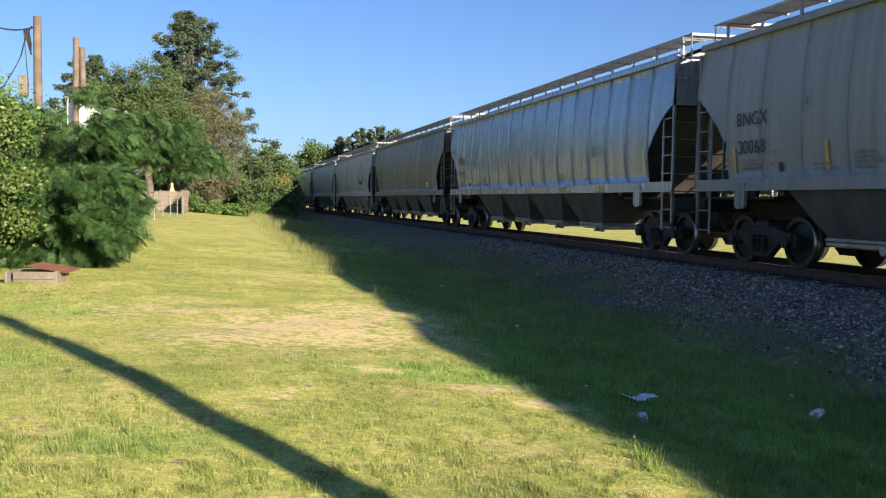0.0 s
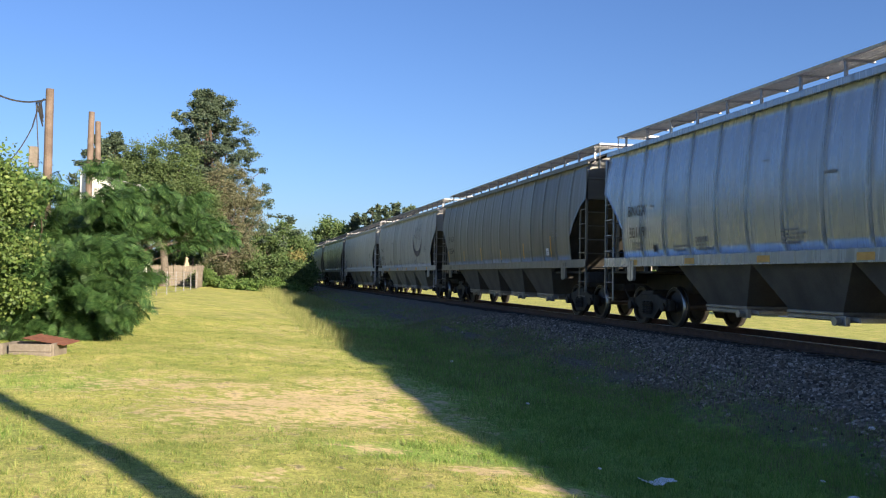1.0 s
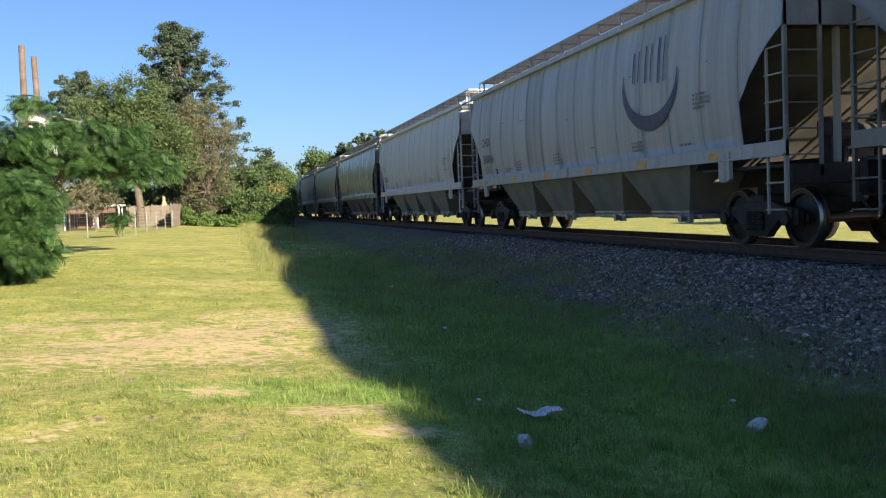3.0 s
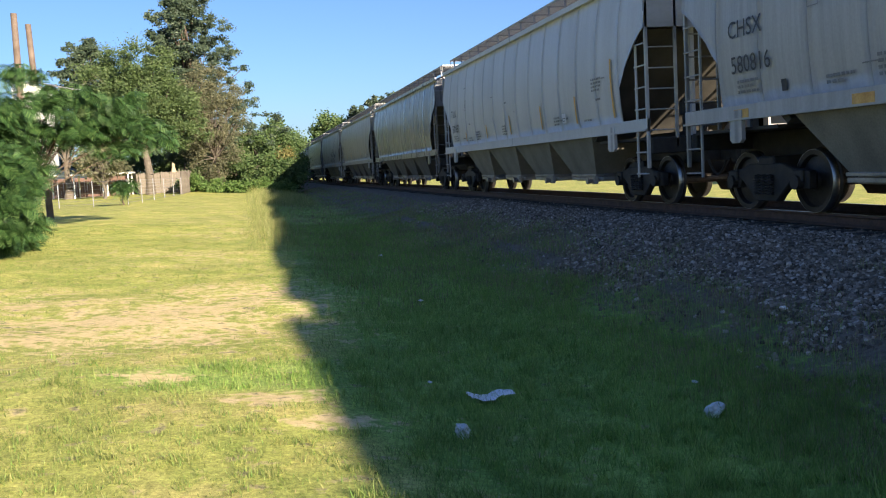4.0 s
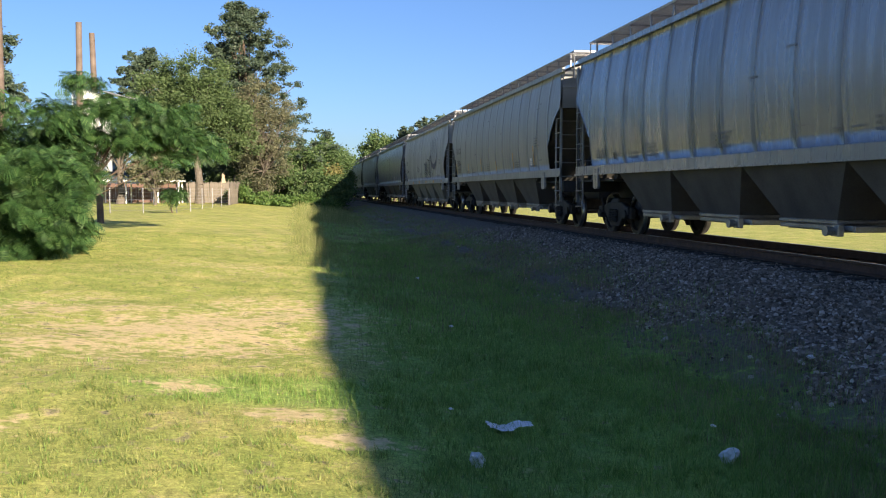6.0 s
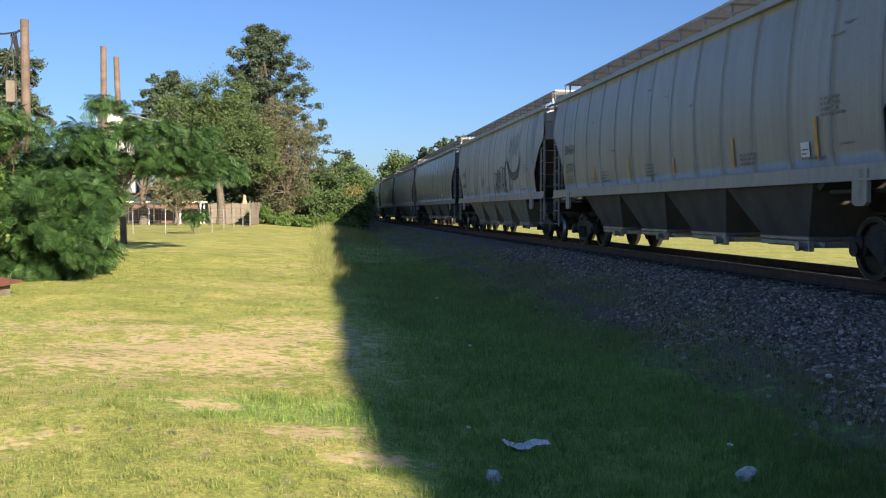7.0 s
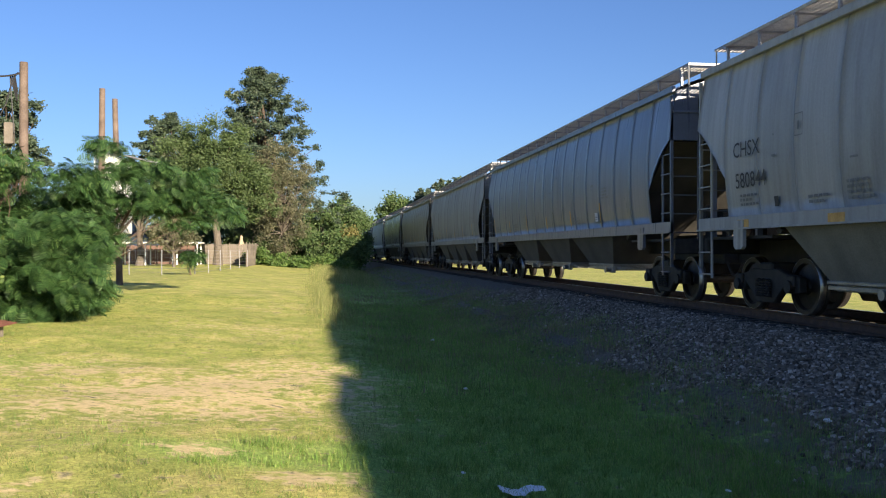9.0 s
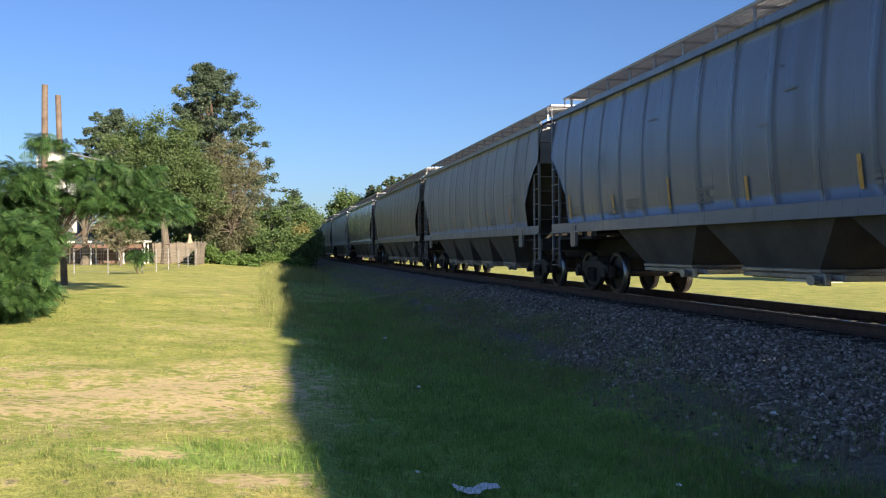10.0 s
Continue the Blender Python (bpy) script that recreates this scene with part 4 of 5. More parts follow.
def tree(name, label, base, height, crown_c, crown_r, n_clump, clump, n_leaf, leaf, mat, bark=BARK, r0=0.25, seed=0, squash=0.75, tv=LEAF_V, tf=LEAF_F, category="tree", limbs=14, extra=(), shell=0.55, group=""):
    bz = float(lie(base[0], base[1]))
    t = tagged(new(name), label, category, group)
    t.location = (base[0], base[1], bz)
    c, s = clumps_in(crown_c, crown_r, n_clump, *clump, shell=shell, squash=squash, seed=seed)
    for e in extra:
        c2, s2 = clumps_in(*e, seed=seed + 7)
        c, s = np.concatenate([c, c2]), np.concatenate([s, s2])
    o = np.array((base[0], base[1], bz))
    if bark is not None:
        put("trunk", trunk_mesh((0, 0, -0.15), (crown_c[0] - base[0], crown_c[1] - base[1], height * 0.9), r0, c - o, limbs=limbs, seed=seed), bark, t, "grey-brown trunk and limbs")
    v, f = foliage(c - o, s, n_leaf, leaf, tv, tf)
    put("crown", mesh_np("crown", v, f), mat, t)
    return t


def frond():
    """A feathery compound leaf, 1 long, drooping: paired narrow leaflets along a stalk."""
    v, f = [], []
    def quad(a, b, c, d):
        n = len(v)
        v.extend((a, b, c, d))
        f.append((n, n + 1, n + 2, n + 3))
    for i in range(9):
        x = 0.12 + 0.095 * i
        z = -0.45 * x * x
        ln = 0.42 * math.sin(math.pi * (0.15 + 0.8 * i / 9))
        for s in (-1, 1):
            quad((x - 0.028, 0, z), (x + 0.028, 0, z - 0.01), (x + 0.12, s * ln, z - 0.16), (x + 0.075, s * ln * 0.98, z - 0.14))
    quad((0, -0.008, 0), (0, 0.008, 0), (1, 0.005, -0.45), (1, -0.005, -0.45))
    return np.array(v), np.array(f)


FROND_V, FROND_F = frond()


def mimosa(label, base, lean, clump_sets, n, size, seed, r0=0.09, stems=1):
    """A silk tree: bent stems and layered feathery fronds that point outwards and droop."""
    bz = float(lie(*base))
    o = np.array((*base, bz))
    t = tagged(new("mimosa_tree"), label, "tree")
    t.location = o
    cs, ss = zip(*[clumps_in(*e, seed=seed + i) for i, e in enumerate(clump_sets)])
    c, s = np.concatenate(cs) - o, np.concatenate(ss)
    for k in range(stems):
        put("trunk", trunk_mesh((0.35 * k - 0.2 * (stems > 1), 0.3 * k, -0.1), (lean[0] * (1 - 0.8 * k), lean[1], lean[2]), r0, c, limbs=16, bend=0.12, seed=seed + k), BARK_PINE, t, "thin bent brown stem")
    pick = rng.choice(len(c), n, p=(s[:, 0] ** 2) / (s[:, 0] ** 2).sum())
    d = rng.normal(size=(n, 3))
    d /= np.linalg.norm(d, axis=1)[:, None]
    p = c[pick] + d * s[pick] * (rng.uniform(0.2, 1, n) ** 0.5)[:, None]
    ok = p[:, 2] > 0.1
    p, d = p[ok], d[ok]
    m = len(p)
    mid = c.mean(0)
    out = np.arctan2(p[:, 1] - mid[1] + rng.normal(0, 1.0, m), p[:, 0] - mid[0] + rng.normal(0, 1.0, m))
    ca, sa = np.cos(out), np.sin(out)
    pitch = rng.normal(0.25, 0.45, m)
    cp, sp = np.cos(pitch), np.sin(pitch)
    roll = rng.normal(0, 0.5, m)
    cr, sr = np.cos(roll), np.sin(roll)
    z, one = np.zeros(m), np.ones(m)
    rz = np.stack([np.stack([ca, -sa, z], 1), np.stack([sa, ca, z], 1), np.stack([z, z, one], 1)], 1)
    ry = np.stack([np.stack([cp, z, sp], 1), np.stack([z, one, z], 1), np.stack([-sp, z, cp], 1)], 1)
    rx = np.stack([np.stack([one, z, z], 1), np.stack([z, cr, -sr], 1), np.stack([z, sr, cr], 1)], 1)
    v, f = scatter(FROND_V, FROND_F, p, size * rng.uniform(0.7, 1.3, m), rz @ ry @ rx)
    put("fronds", mesh_np("fronds", v, f), LEAF_MIMOSA, t, "dark green feathery drooping leaves")
    return t


mimosa("dense dark green mimosa bush with feathery drooping leaves", (-7.0, 20.6), (0.4, 0, 3.2),
       [((-6.4, 20.7, 1.7), (1.85, 1.7, 1.5), 36, 0.5, 0.9, 0.5, 0.7), ((-6.1, 20.4, 3.1), (1.25, 1.2, 1.0), 16, 0.4, 0.7, 0.4, 0.6), ((-5.8, 19.9, 0.8), (1.1, 1.1, 0.7), 12, 0.35, 0.6, 0.4, 0.7), ((-7.6, 20.3, 1.9), (1.0, 1.0, 1.4), 12, 0.4, 0.7, 0.4, 0.7), ((-4.8, 18.2, 1.8), (0.85, 0.8, 0.95), 16, 0.28, 0.5, 0.3, 0.6)], 12000, 0.31, 31, 0.07, 3)
mimosa("umbrella-shaped mimosa tree leaning over the lawn", (-7.0, 29.0), (1.5, -0.1, 3.1),
       [((-5.0, 28.8, 4.0), (2.2, 1.9, 0.9), 34, 0.22, 0.5, 0.25, 0.5), ((-3.6, 28.5, 3.2), (1.3, 1.3, 0.8), 16, 0.2, 0.45, 0.25, 0.55), ((-6.8, 28.8, 3.2), (1.3, 1.3, 1.1), 13, 0.25, 0.5, 0.25, 0.6), ((-6.3, 28.6, 5.0), (0.6, 0.6, 0.6), 6, 0.2, 0.35, 0.3, 0.7)], 1700, 0.4, 41, 0.085)
mimosa("small mimosa sapling by the yard fence", (-6.4, 49.2), (0.0, 0, 1.0), [((-6.3, 49.2, 1.75), (0.5, 0.5, 0.25), 6, 0.2, 0.35, 0.3, 0.6)], 90, 0.5, 45, 0.04)
tree("yellow_green_shrub", "tall yellow-green leafy shrub beside the mimosa", (-8.6, 22.4), 3.6, (-8.8, 22.2, 2.5), (1.9, 1.9, 2.0), 46, (0.45, 0.85), 20000, 0.09, LEAF_SHRUB, BARK, 0.08, 51, category="shrub", limbs=20)
tree("yellow_green_shrub", "broad yellow-green leafy shrub on the lawn's edge", (-7.6, 17.4), 3.6, (-7.5, 17.4, 2.3), (1.6, 1.3, 2.0), 50, (0.35, 0.7), 32000, 0.085, LEAF_SHRUB, BARK, 0.07, 52, category="shrub", limbs=18)
tree("oak_tree", "broad dark green oak behind the yard fence", (-7.7, 75.0), 11.0, (-8.0, 75.5, 8.3), (4.6, 3.8, 4.0), 190, (0.5, 1.25), 85000, 0.155, LEAF_OAK, BARK, 0.34, 61, limbs=26, shell=0.3,
     extra=(((-5.4, 74.6, 5.6), (2.6, 1.8, 1.6), 40, 0.35, 0.8, 0.3, 0.7), ((-10.8, 75.2, 5.8), (1.8, 1.8, 1.4), 26, 0.35, 0.8, 0.3, 0.7)))
tree("oak_tree", "smaller oak standing inside the yard", (-13.4, 73.0), 6.0, (-13.3, 73.4, 6.6), (2.6, 2.4, 1.9), 46, (0.5, 1.1), 13000, 0.2, LEAF_OAK, BARK, 0.3, 62, limbs=16)
tree("bare_brown_tree", "thin brown half-bare tree beside the oak", (-2.6, 79.0), 9.5, (-2.8, 79.0, 6.4), (3.0, 2.2, 5.4), 200, (0.3, 0.8), 34000, 0.13, LEAF_BROWN, BARK, 0.16, 63, limbs=90, shell=0.2)
tree("bare_brown_tree", "thin brown tree behind the two poles", (-12.6, 82.0), 9.0, (-12.2, 82.0, 8.5), (1.8, 1.8, 3.0), 70, (0.3, 0.7), 5500, 0.14, LEAF_BROWN, BARK, 0.12, 64, limbs=60, shell=0.2)
tree("bare_brown_tree", "low tangle of bare brown branches in the yard", (-10.4, 70.0), 3.6, (-10.4, 70.0, 3.2), (1.9, 1.6, 1.1), 40, (0.4, 0.7), 2600, 0.2, LEAF_BROWN, BARK, 0.12, 65, limbs=36)


def pine(label, base, height, reach, seed, n=16000, lean=(0, 0), start=0.32, size=0.6, tip=0.35, knots=210, side=0.0):
    """A tall pine: many small flattened tufts on limbs, fuller low down, ragged at the edge; side swells one flank."""
    r = np.random.default_rng(seed)
    bz = float(lie(*base))
    t = tagged(new("pine_tree"), label, "tree", "pines")
    t.location = (*base, bz)
    limbs = [(start + (0.98 - start) * (i + r.random()) / (knots // 5), r.uniform(0, 2 * math.pi), r.uniform(0.6, 1.1)) for i in range(knots // 5)]
    c, s = [], []
    for i in range(knots):
        u, a, far = limbs[i % len(limbs)]
        k = r.uniform(0.0, 1.0) ** 0.5
        a += r.normal(0, 0.35)
        w = (reach * (1 - u) ** 0.48 * far * (1 + side * math.cos(a) * (1 - u)) + tip * far) * k
        z = height * u + 0.10 * w + r.normal(0, 0.2)
        c.append((lean[0] * u + w * math.cos(a), lean[1] * u + w * math.sin(a), z))
        q = r.uniform(0.22, 0.55) * (0.6 + 0.4 * min(1.4, reach / 4))
        s.append((q, q, q * 0.6))
    c, s = np.array(c), np.array(s)
    put("trunk", trunk_mesh((0, 0, -0.2), (lean[0], lean[1], height * 0.97), 0.02 * height, c, 0.05, 40, 0.1, seed), BARK_PINE, t, "straight brown trunk with limbs")
    v, f = foliage(c, s, n, size, NEEDLE_V, NEEDLE_F)
    put("needles", mesh_np("needles", v, f), NEEDLE, t)
    return t


pine("tall dark pine with an open layered crown", (-3.9, 86.0), 17.9, 6.2, 71, 90000, (-1.3, 0), 0.14, 0.25, 0.7, 1000, 0.5)
pine("dark round-topped pine beyond the oak", (-13.9, 88.0), 13.6, 3.6, 72, 24000, (0, 0), 0.5, 0.3, 0.9, 320)
pine("dark pine above the shrubs", (-19.6, 62.0), 11.4, 3.6, 73, 20000, (0, 0), 0.45, 0.26, 0.9, 280)

r5 = random.Random(5)
for i, (x, y, w, h, gold) in enumerate(((0.6, 84, 1.9, 5.2, 0), (2.4, 86, 1.9, 5.6, 0), (3.6, 90, 1.6, 5.2, 0), (-1.2, 83, 1.8, 3.6, 0), (2.6, 79, 1.2, 3.4, 1), (1.2, 78.5, 1.5, 3.0, 0), (3.3, 77, 1.2, 2.4, 0), (4.2, 96, 1.6, 6.0, 0), (-3.6, 82, 1.6, 2.6, 0), (-0.4, 92, 2.2, 6.2, 0))):
    tree("lineside_tree", "small golden-leaved tree beside the railway" if gold else "bushy green tree at the end of the lawn", (x, y), h * 0.8, (x, y, 0.55 * h + 0.5), (w, w, 0.46 * h), 34, (0.45, 0.9), 11000, 0.18, LEAF_GOLD if gold else LEAF_FAR, BARK, 0.12, 80 + i, group="trees at the lawn's end")
for i in range(16):
    x, y = -5.2 + 0.52 * i + r5.uniform(-0.2, 0.2), 76.5 - 0.25 * i + r5.uniform(-0.6, 0.6)
    h = r5.uniform(0.7, 1.3)
    tree("low_bush", "low bright green bush along the lawn's end", (x, y), h, (x, y, float(lie(x, y)) + h * 0.5), (0.8, 0.7, h * 0.5), 14, (0.25, 0.45), 1500, 0.16, LEAF_BUSH, BARK, 0.03, 110 + i, category="bush", limbs=6, group="bushes at the lawn's end")
tree("round_tree", "round grey-green tree far beyond the train", (14.0, 150.0), 9.0, (13.6, 150.0, 7.6), (3.6, 3.4, 3.6), 50, (0.9, 1.6), 9000, 0.36, LEAF_FAR, BARK, 0.3, 131)
for i in range(22):
    x, y = 14.2 + 0.36 * i + r5.uniform(-0.9, 0.9), 170 - 2.3 * i + r5.uniform(-2, 2)
    pine("distant slender pine in a row beyond the train", (x, y), 9.6 + 0.13 * i + r5.uniform(-1.6, 1.8), 2.9, 140 + i, 3600, (0, 0), 0.12, 0.55, 0.1, 150)
# trees added to keep sky light off the far wagons and reflect in them
for i in range(9):
    x, y, h = r5.uniform(1.2, 4.4), 101 + 9 * i, r5.uniform(5.5, 8)
    tree("lineside_tree", "bushy green tree added along the far track to shade the wagons", (x, y), h * 0.8, (x, y, 0.5 * h + 0.4), (1.7, 2.6, 0.48 * h), 30, (0.6, 1.2), 3600, 0.34, LEAF_FAR, BARK, 0.14, 200 + i, group="trees at the lawn's end")
for i in range(9):
    x, y, h = -17 + 1.75 * i, 99 + r5.uniform(-2, 2), r5.uniform(5.0, 7.0)
    tree("hedge_tree", "dense dark green tree behind the yard", (x, y), h * 0.8, (x, y, 0.5 * h + 0.6), (1.7, 1.6, 0.5 * h), 30, (0.5, 1.0), 5000, 0.24, LEAF_OAK, BARK, 0.12, 300 + i, group="trees behind the yard")
# woods that close the view
cw, sw = [], []
for i in range(420):
    a = r5.uniform(0, 1)
    x, y = -170 + 420 * a, 205 + 30 * math.sin(a * 9) + r5.uniform(-14, 14)
    cw.append((x, y, r5.uniform(1.5, 8.0)))
    q = r5.uniform(2.0, 3.8)
    sw.append((q, q, q))
for i in range(300):
    a = r5.uniform(0, 1)
    cw.append((-62 + 14 * math.sin(a * 7) + r5.uniform(-6, 6) + 14 * a, 62 + 130 * a, r5.uniform(1.5, 8.5)))
    q = r5.uniform(1.6, 3.2)
    sw.append((q, q, q))
v, f = foliage(np.array(cw), np.array(sw), 60000, 0.9)
tagged(put("distant_woods", mesh_np("woods", v, f), LEAF_FAR), "distant band of green woods", "woods", kind="stuff")

# ---- poles, cables, yard ----
def utility_pole(x, y, top, label, r=0.1, lean=0.0):
    z = float(lie(x, y))
    p = tagged(new("utility_pole"), label, "utility pole", "wooden poles")
    p.location = (x, y, z)
    bm = bmesh.new()
    rod(bm, (0, 0, -0.2), (lean, 0, top - z), r * 1.18, r * 0.92, 14)
    put("shaft", bm_mesh("shaft", bm, False), POLE_WOOD, p)
    return p


def cable(bm, a, b, sag, r=0.012, n=14):
    a, b = Vector(a), Vector(b)
    pts = [a.lerp(b, i / n) - Vector((0, 0, sag * 4 * (i / n) * (1 - i / n))) for i in range(n + 1)]
    for p, q in zip(pts, pts[1:]):
        rod(bm, p, q, r, n=5)


pa = utility_pole(-6.75, 22.2, 6.26, "weathered wooden pole with a cable looped at its top", 0.1)
pb = utility_pole(-7.42, 33.0, 7.53, "bare tall wooden pole above the mimosa", 0.11, 0.06)
pc = utility_pole(-7.38, 36.0, 7.66, "bare tall wooden pole behind another", 0.11, -0.18)
pz = pa.location.z
bm = bmesh.new()
cable(bm, (-0.08, 0, 6.0 - pz), (-1.0, -0.5, 5.95 - pz), 0.1, 0.022)
cable(bm, (-1.0, -0.5, 5.95 - pz), (-9.0, -3.0, 7.4 - pz), 0.5, 0.02)
cable(bm, (-0.12, 0, 6.02 - pz), (-0.35, -0.1, 5.3 - pz), -0.12, 0.018, 8)
cable(bm, (-0.3, 0, 5.9 - pz), (-0.2, -0.05, 4.6 - pz), 0.0, 0.014, 5)
cable(bm, (-0.35, -0.1, 5.3 - pz), (-1.2, -0.3, 4.2 - pz), 0.25, 0.014, 8)
for k in range(3):
    cable(bm, (-0.2 - 0.05 * k, 0, 5.95 - pz), (-0.14, 0, 5.55 - 0.1 * k - pz), 0.0, 0.02, 2)
put("service_cable", bm_mesh("cable", bm), CABLE, pa, "black service cable hanging in loops")
bm = bmesh.new()
box(bm, -0.42, -0.22, -0.1, 0.1, 4.35 - pz, 4.85 - pz, 0.02)
put("meter_box", bm_mesh("meter_box", bm), FENCE, pa, "dull grey-brown metal box")
bm = bmesh.new()
rod(bm, (0, -0.1, 5.55 - pc.location.z), (1.5, -0.3, 5.2 - pc.location.z), 0.03, n=8)
rod(bm, (-0.6, -1.0, 5.62 - pc.location.z), (0, 0, 5.1 - pc.location.z), 0.025, n=8)
rod(bm, (1.35, -0.28, 5.2 - pc.location.z), (1.6, -0.3, 4.95 - pc.location.z), 0.13, 0.16, 12)
put("lamp_arm", bm_mesh("lamp_arm", bm), GALV, pc, "grey yard lamp on a thin arm")
# the pole behind the viewer that throws the long thin shadow
utility_pole(1.45, -3.7, 9.2, "wooden pole standing behind the viewer", 0.14)


def timber_box():
    t = tagged(new("timber_planter"), "broken weathered timber box with a rusty sheet on it", "planter")
    t.location = (-5.62, 15.4, float(lie(-5.62, 15.4)) - 0.06)
    t.scale = (0.95, 0.95, 0.95)
    for i, (x, y, ang, ln) in enumerate(((0, -0.3, -14, 0.75), (-0.05, 0.35, -8, 0.8))):
        for k in range(2):
            put("board", box_mesh("board", -ln / 2, ln / 2, -0.025, 0.025, 0, 0.135, bevel=0.008), FENCE, t, m=pose(x, y, 0.14 * k - 0.01, 0, 0, ang))
    for x in (-0.42, 0.42):
        put("board", box_mesh("board", -0.025, 0.025, -0.33, 0.33, 0, 0.27, bevel=0.008), FENCE, t, m=pose(x, 0.03, 0, 0, 0, -10))
    bm = bmesh.new()
    prism(bm, [(-0.4 + 0.05 * i, 0.012 * (i % 2)) for i in range(17)] + [(0.4 - 0.05 * i, 0.008 + 0.012 * (i % 2)) for i in range(17)], 1, -0.3, 0.3)
    put("rusty_sheet", bm_mesh("sheet", bm), plain("red_rust", (0.12, 0.042, 0.026), (0.2, 0.08, 0.045), 0.9), t, "red-brown rusted sheet", pose(0.25, 0.2, 0.30, 4, 8, -18))


timber_box()


def fence_run(name, label, x0, y0, x1, y1, height, mat, step=0.16, gap=0.02, posts=2.4):
    """Boards side by side on two rails, with posts."""
    z = float(lie((x0 + x1) / 2, (y0 + y1) / 2)) - 0.03
    L = math.hypot(x1 - x0, y1 - y0)
    fz = tagged(new(name), label, "fence")
    fz.matrix_basis = pose(x0, y0, z, 0, 0, math.degrees(math.atan2(y1 - y0, x1 - x0)))
    r = random.Random(int(L * 10))
    bd = box_mesh("board", 0, step - gap, -0.012, 0.012, 0.04, height)
    for i in range(int(L / step)):
        put("board", bd, mat, fz, m=pose(i * step, 0, r.uniform(-0.03, 0.03), r.uniform(-1.5, 1.5), r.uniform(-1, 1), 0))
    for zz in (0.3, height - 0.25):
        put("rail", box_mesh("rail", 0, L, 0.014, 0.055, zz, zz + 0.09), mat, fz)
    ps = box_mesh("post", -0.045, 0.045, 0.0, 0.09, -0.1, height + 0.12, bevel=0.01)
    for i in range(int(L / posts) + 1):
        put("post", ps, mat, fz, m=Matrix.Translation((i * posts, 0.02, 0)))


fence_run("board_fence", "red-brown wooden board fence at the back of the yard", -19, 79.0, -9.6, 79.3, 1.6, FENCE_RED, 0.2)
fence_run("board_fence", "grey weathered board fence across the yard's end", -9.5, 78.6, -4.75, 78.9, 1.75, FENCE, 0.19, 0.015)
fence_run("board_fence", "grey weathered board fence along the lawn", -4.95, 69.0, -4.7, 78.6, 1.7, FENCE, 0.19, 0.015)


def wire_fence(x0, y0, x1, y1, n):
    w = tagged(new("wire_fence"), "low wire fence on thin pale posts", "fence")
    w.location = (x0, y0, float(lie(x0, y0)))
    d = Vector((x1 - x0, y1 - y0, 0))
    for i in range(n + 1):
        bm = bmesh.new()
        p = d * (i / n)
        rod(bm, p + Vector((0, 0, -0.1)), p + Vector((0, 0, 1.3)), 0.024, n=8)
        put("post", bm_mesh("post", bm), GALV, w)
    for k in range(7):
        bm = bmesh.new()
        rod(bm, Vector((0, 0, 0.1 + 0.19 * k)), d + Vector((0, 0, 0.1 + 0.19 * k)), 0.006, n=4)
        put("wire", bm_mesh("wire", bm), GALV, w)


wire_fence(-6.3, 49.6, -4.95, 69.0, 5)
wire_fence(-17.0, 53.0, -6.3, 49.6, 6)


def folded_parasol():
    t = tagged(new("patio_umbrella"), "closed tan patio umbrella behind the fence", "umbrella")
    t.location = (-6.25, 80.2, float(lie(-6.25, 80.2)))
    bm = bmesh.new()
    rod(bm, (0, 0, 0), (0, 0, 2.45), 0.03, n=8)
    put("pole", bm_mesh("pole", bm), GALV, t)
    bm = bmesh.new()
    ring = []
    for r, z in ((0.02, 2.5), (0.13, 2.3), (0.1, 2.1), (0.2, 1.7), (0.24, 1.2), (0.2, 0.95)):
        ring.append([bm.verts.new((r * (1 + 0.22 * math.cos(6 * a)) * math.cos(a), r * (1 + 0.22 * math.cos(6 * a)) * math.sin(a), z)) for a in (2 * math.pi * i / 24 for i in range(24))])
    for a, b in zip(ring, ring[1:]):
        for i in range(24):
            bm.faces.new((a[i], b[i], b[(i + 1) % 24], a[(i + 1) % 24]))
    put("canopy", bm_mesh("canopy", bm, True), TAN, t, "folded tan canopy")
    put("base", box_mesh("base", -0.25, 0.25, -0.25, 0.25, 0, 0.08, bevel=0.02), STEEL_DARK, t)


folded_parasol()


def house(label, x0, x1, y0, y1, eave, ridge, wall, roof, windows=()):
    z = float(lie((x0 + x1) / 2, (y0 + y1) / 2)) - 0.05
    hs = tagged(new("house"), label, "house")
    hs.location = (x0, y0, z)
    w, d = x1 - x0, y1 - y0
    bm = bmesh.new()
    prism(bm, [(0, 0), (w, 0), (w, eave), (w / 2, ridge - 0.08), (0, eave)], 1, 0, d)
    put("wall", bm_mesh("wall", bm), wall, hs, "pale board siding")
    s = (ridge - eave) / (w / 2)
    for sg in (0, 1):
        bm = bmesh.new()
        a = [(-0.35, eave - 0.35 * s), (w / 2, ridge), (w / 2, ridge + 0.1), (-0.35, eave - 0.35 * s + 0.1)]
        if sg:
            a = [(w - p, q) for p, q in a]
        prism(bm, a, 1, -0.4, d + 0.4)
        put("roof", bm_mesh("roof", bm), roof, hs)
    for (u, h0, ww, hh) in windows:
        win = put("window", box_mesh("window", u, u + ww, -0.04, -0.015, h0, h0 + hh), GALV, hs)
        put("frame", box_mesh("frame", u - 0.06, u + ww + 0.06, -0.03, -0.014, h0 - 0.06, h0 + hh + 0.06), WHITE, win)


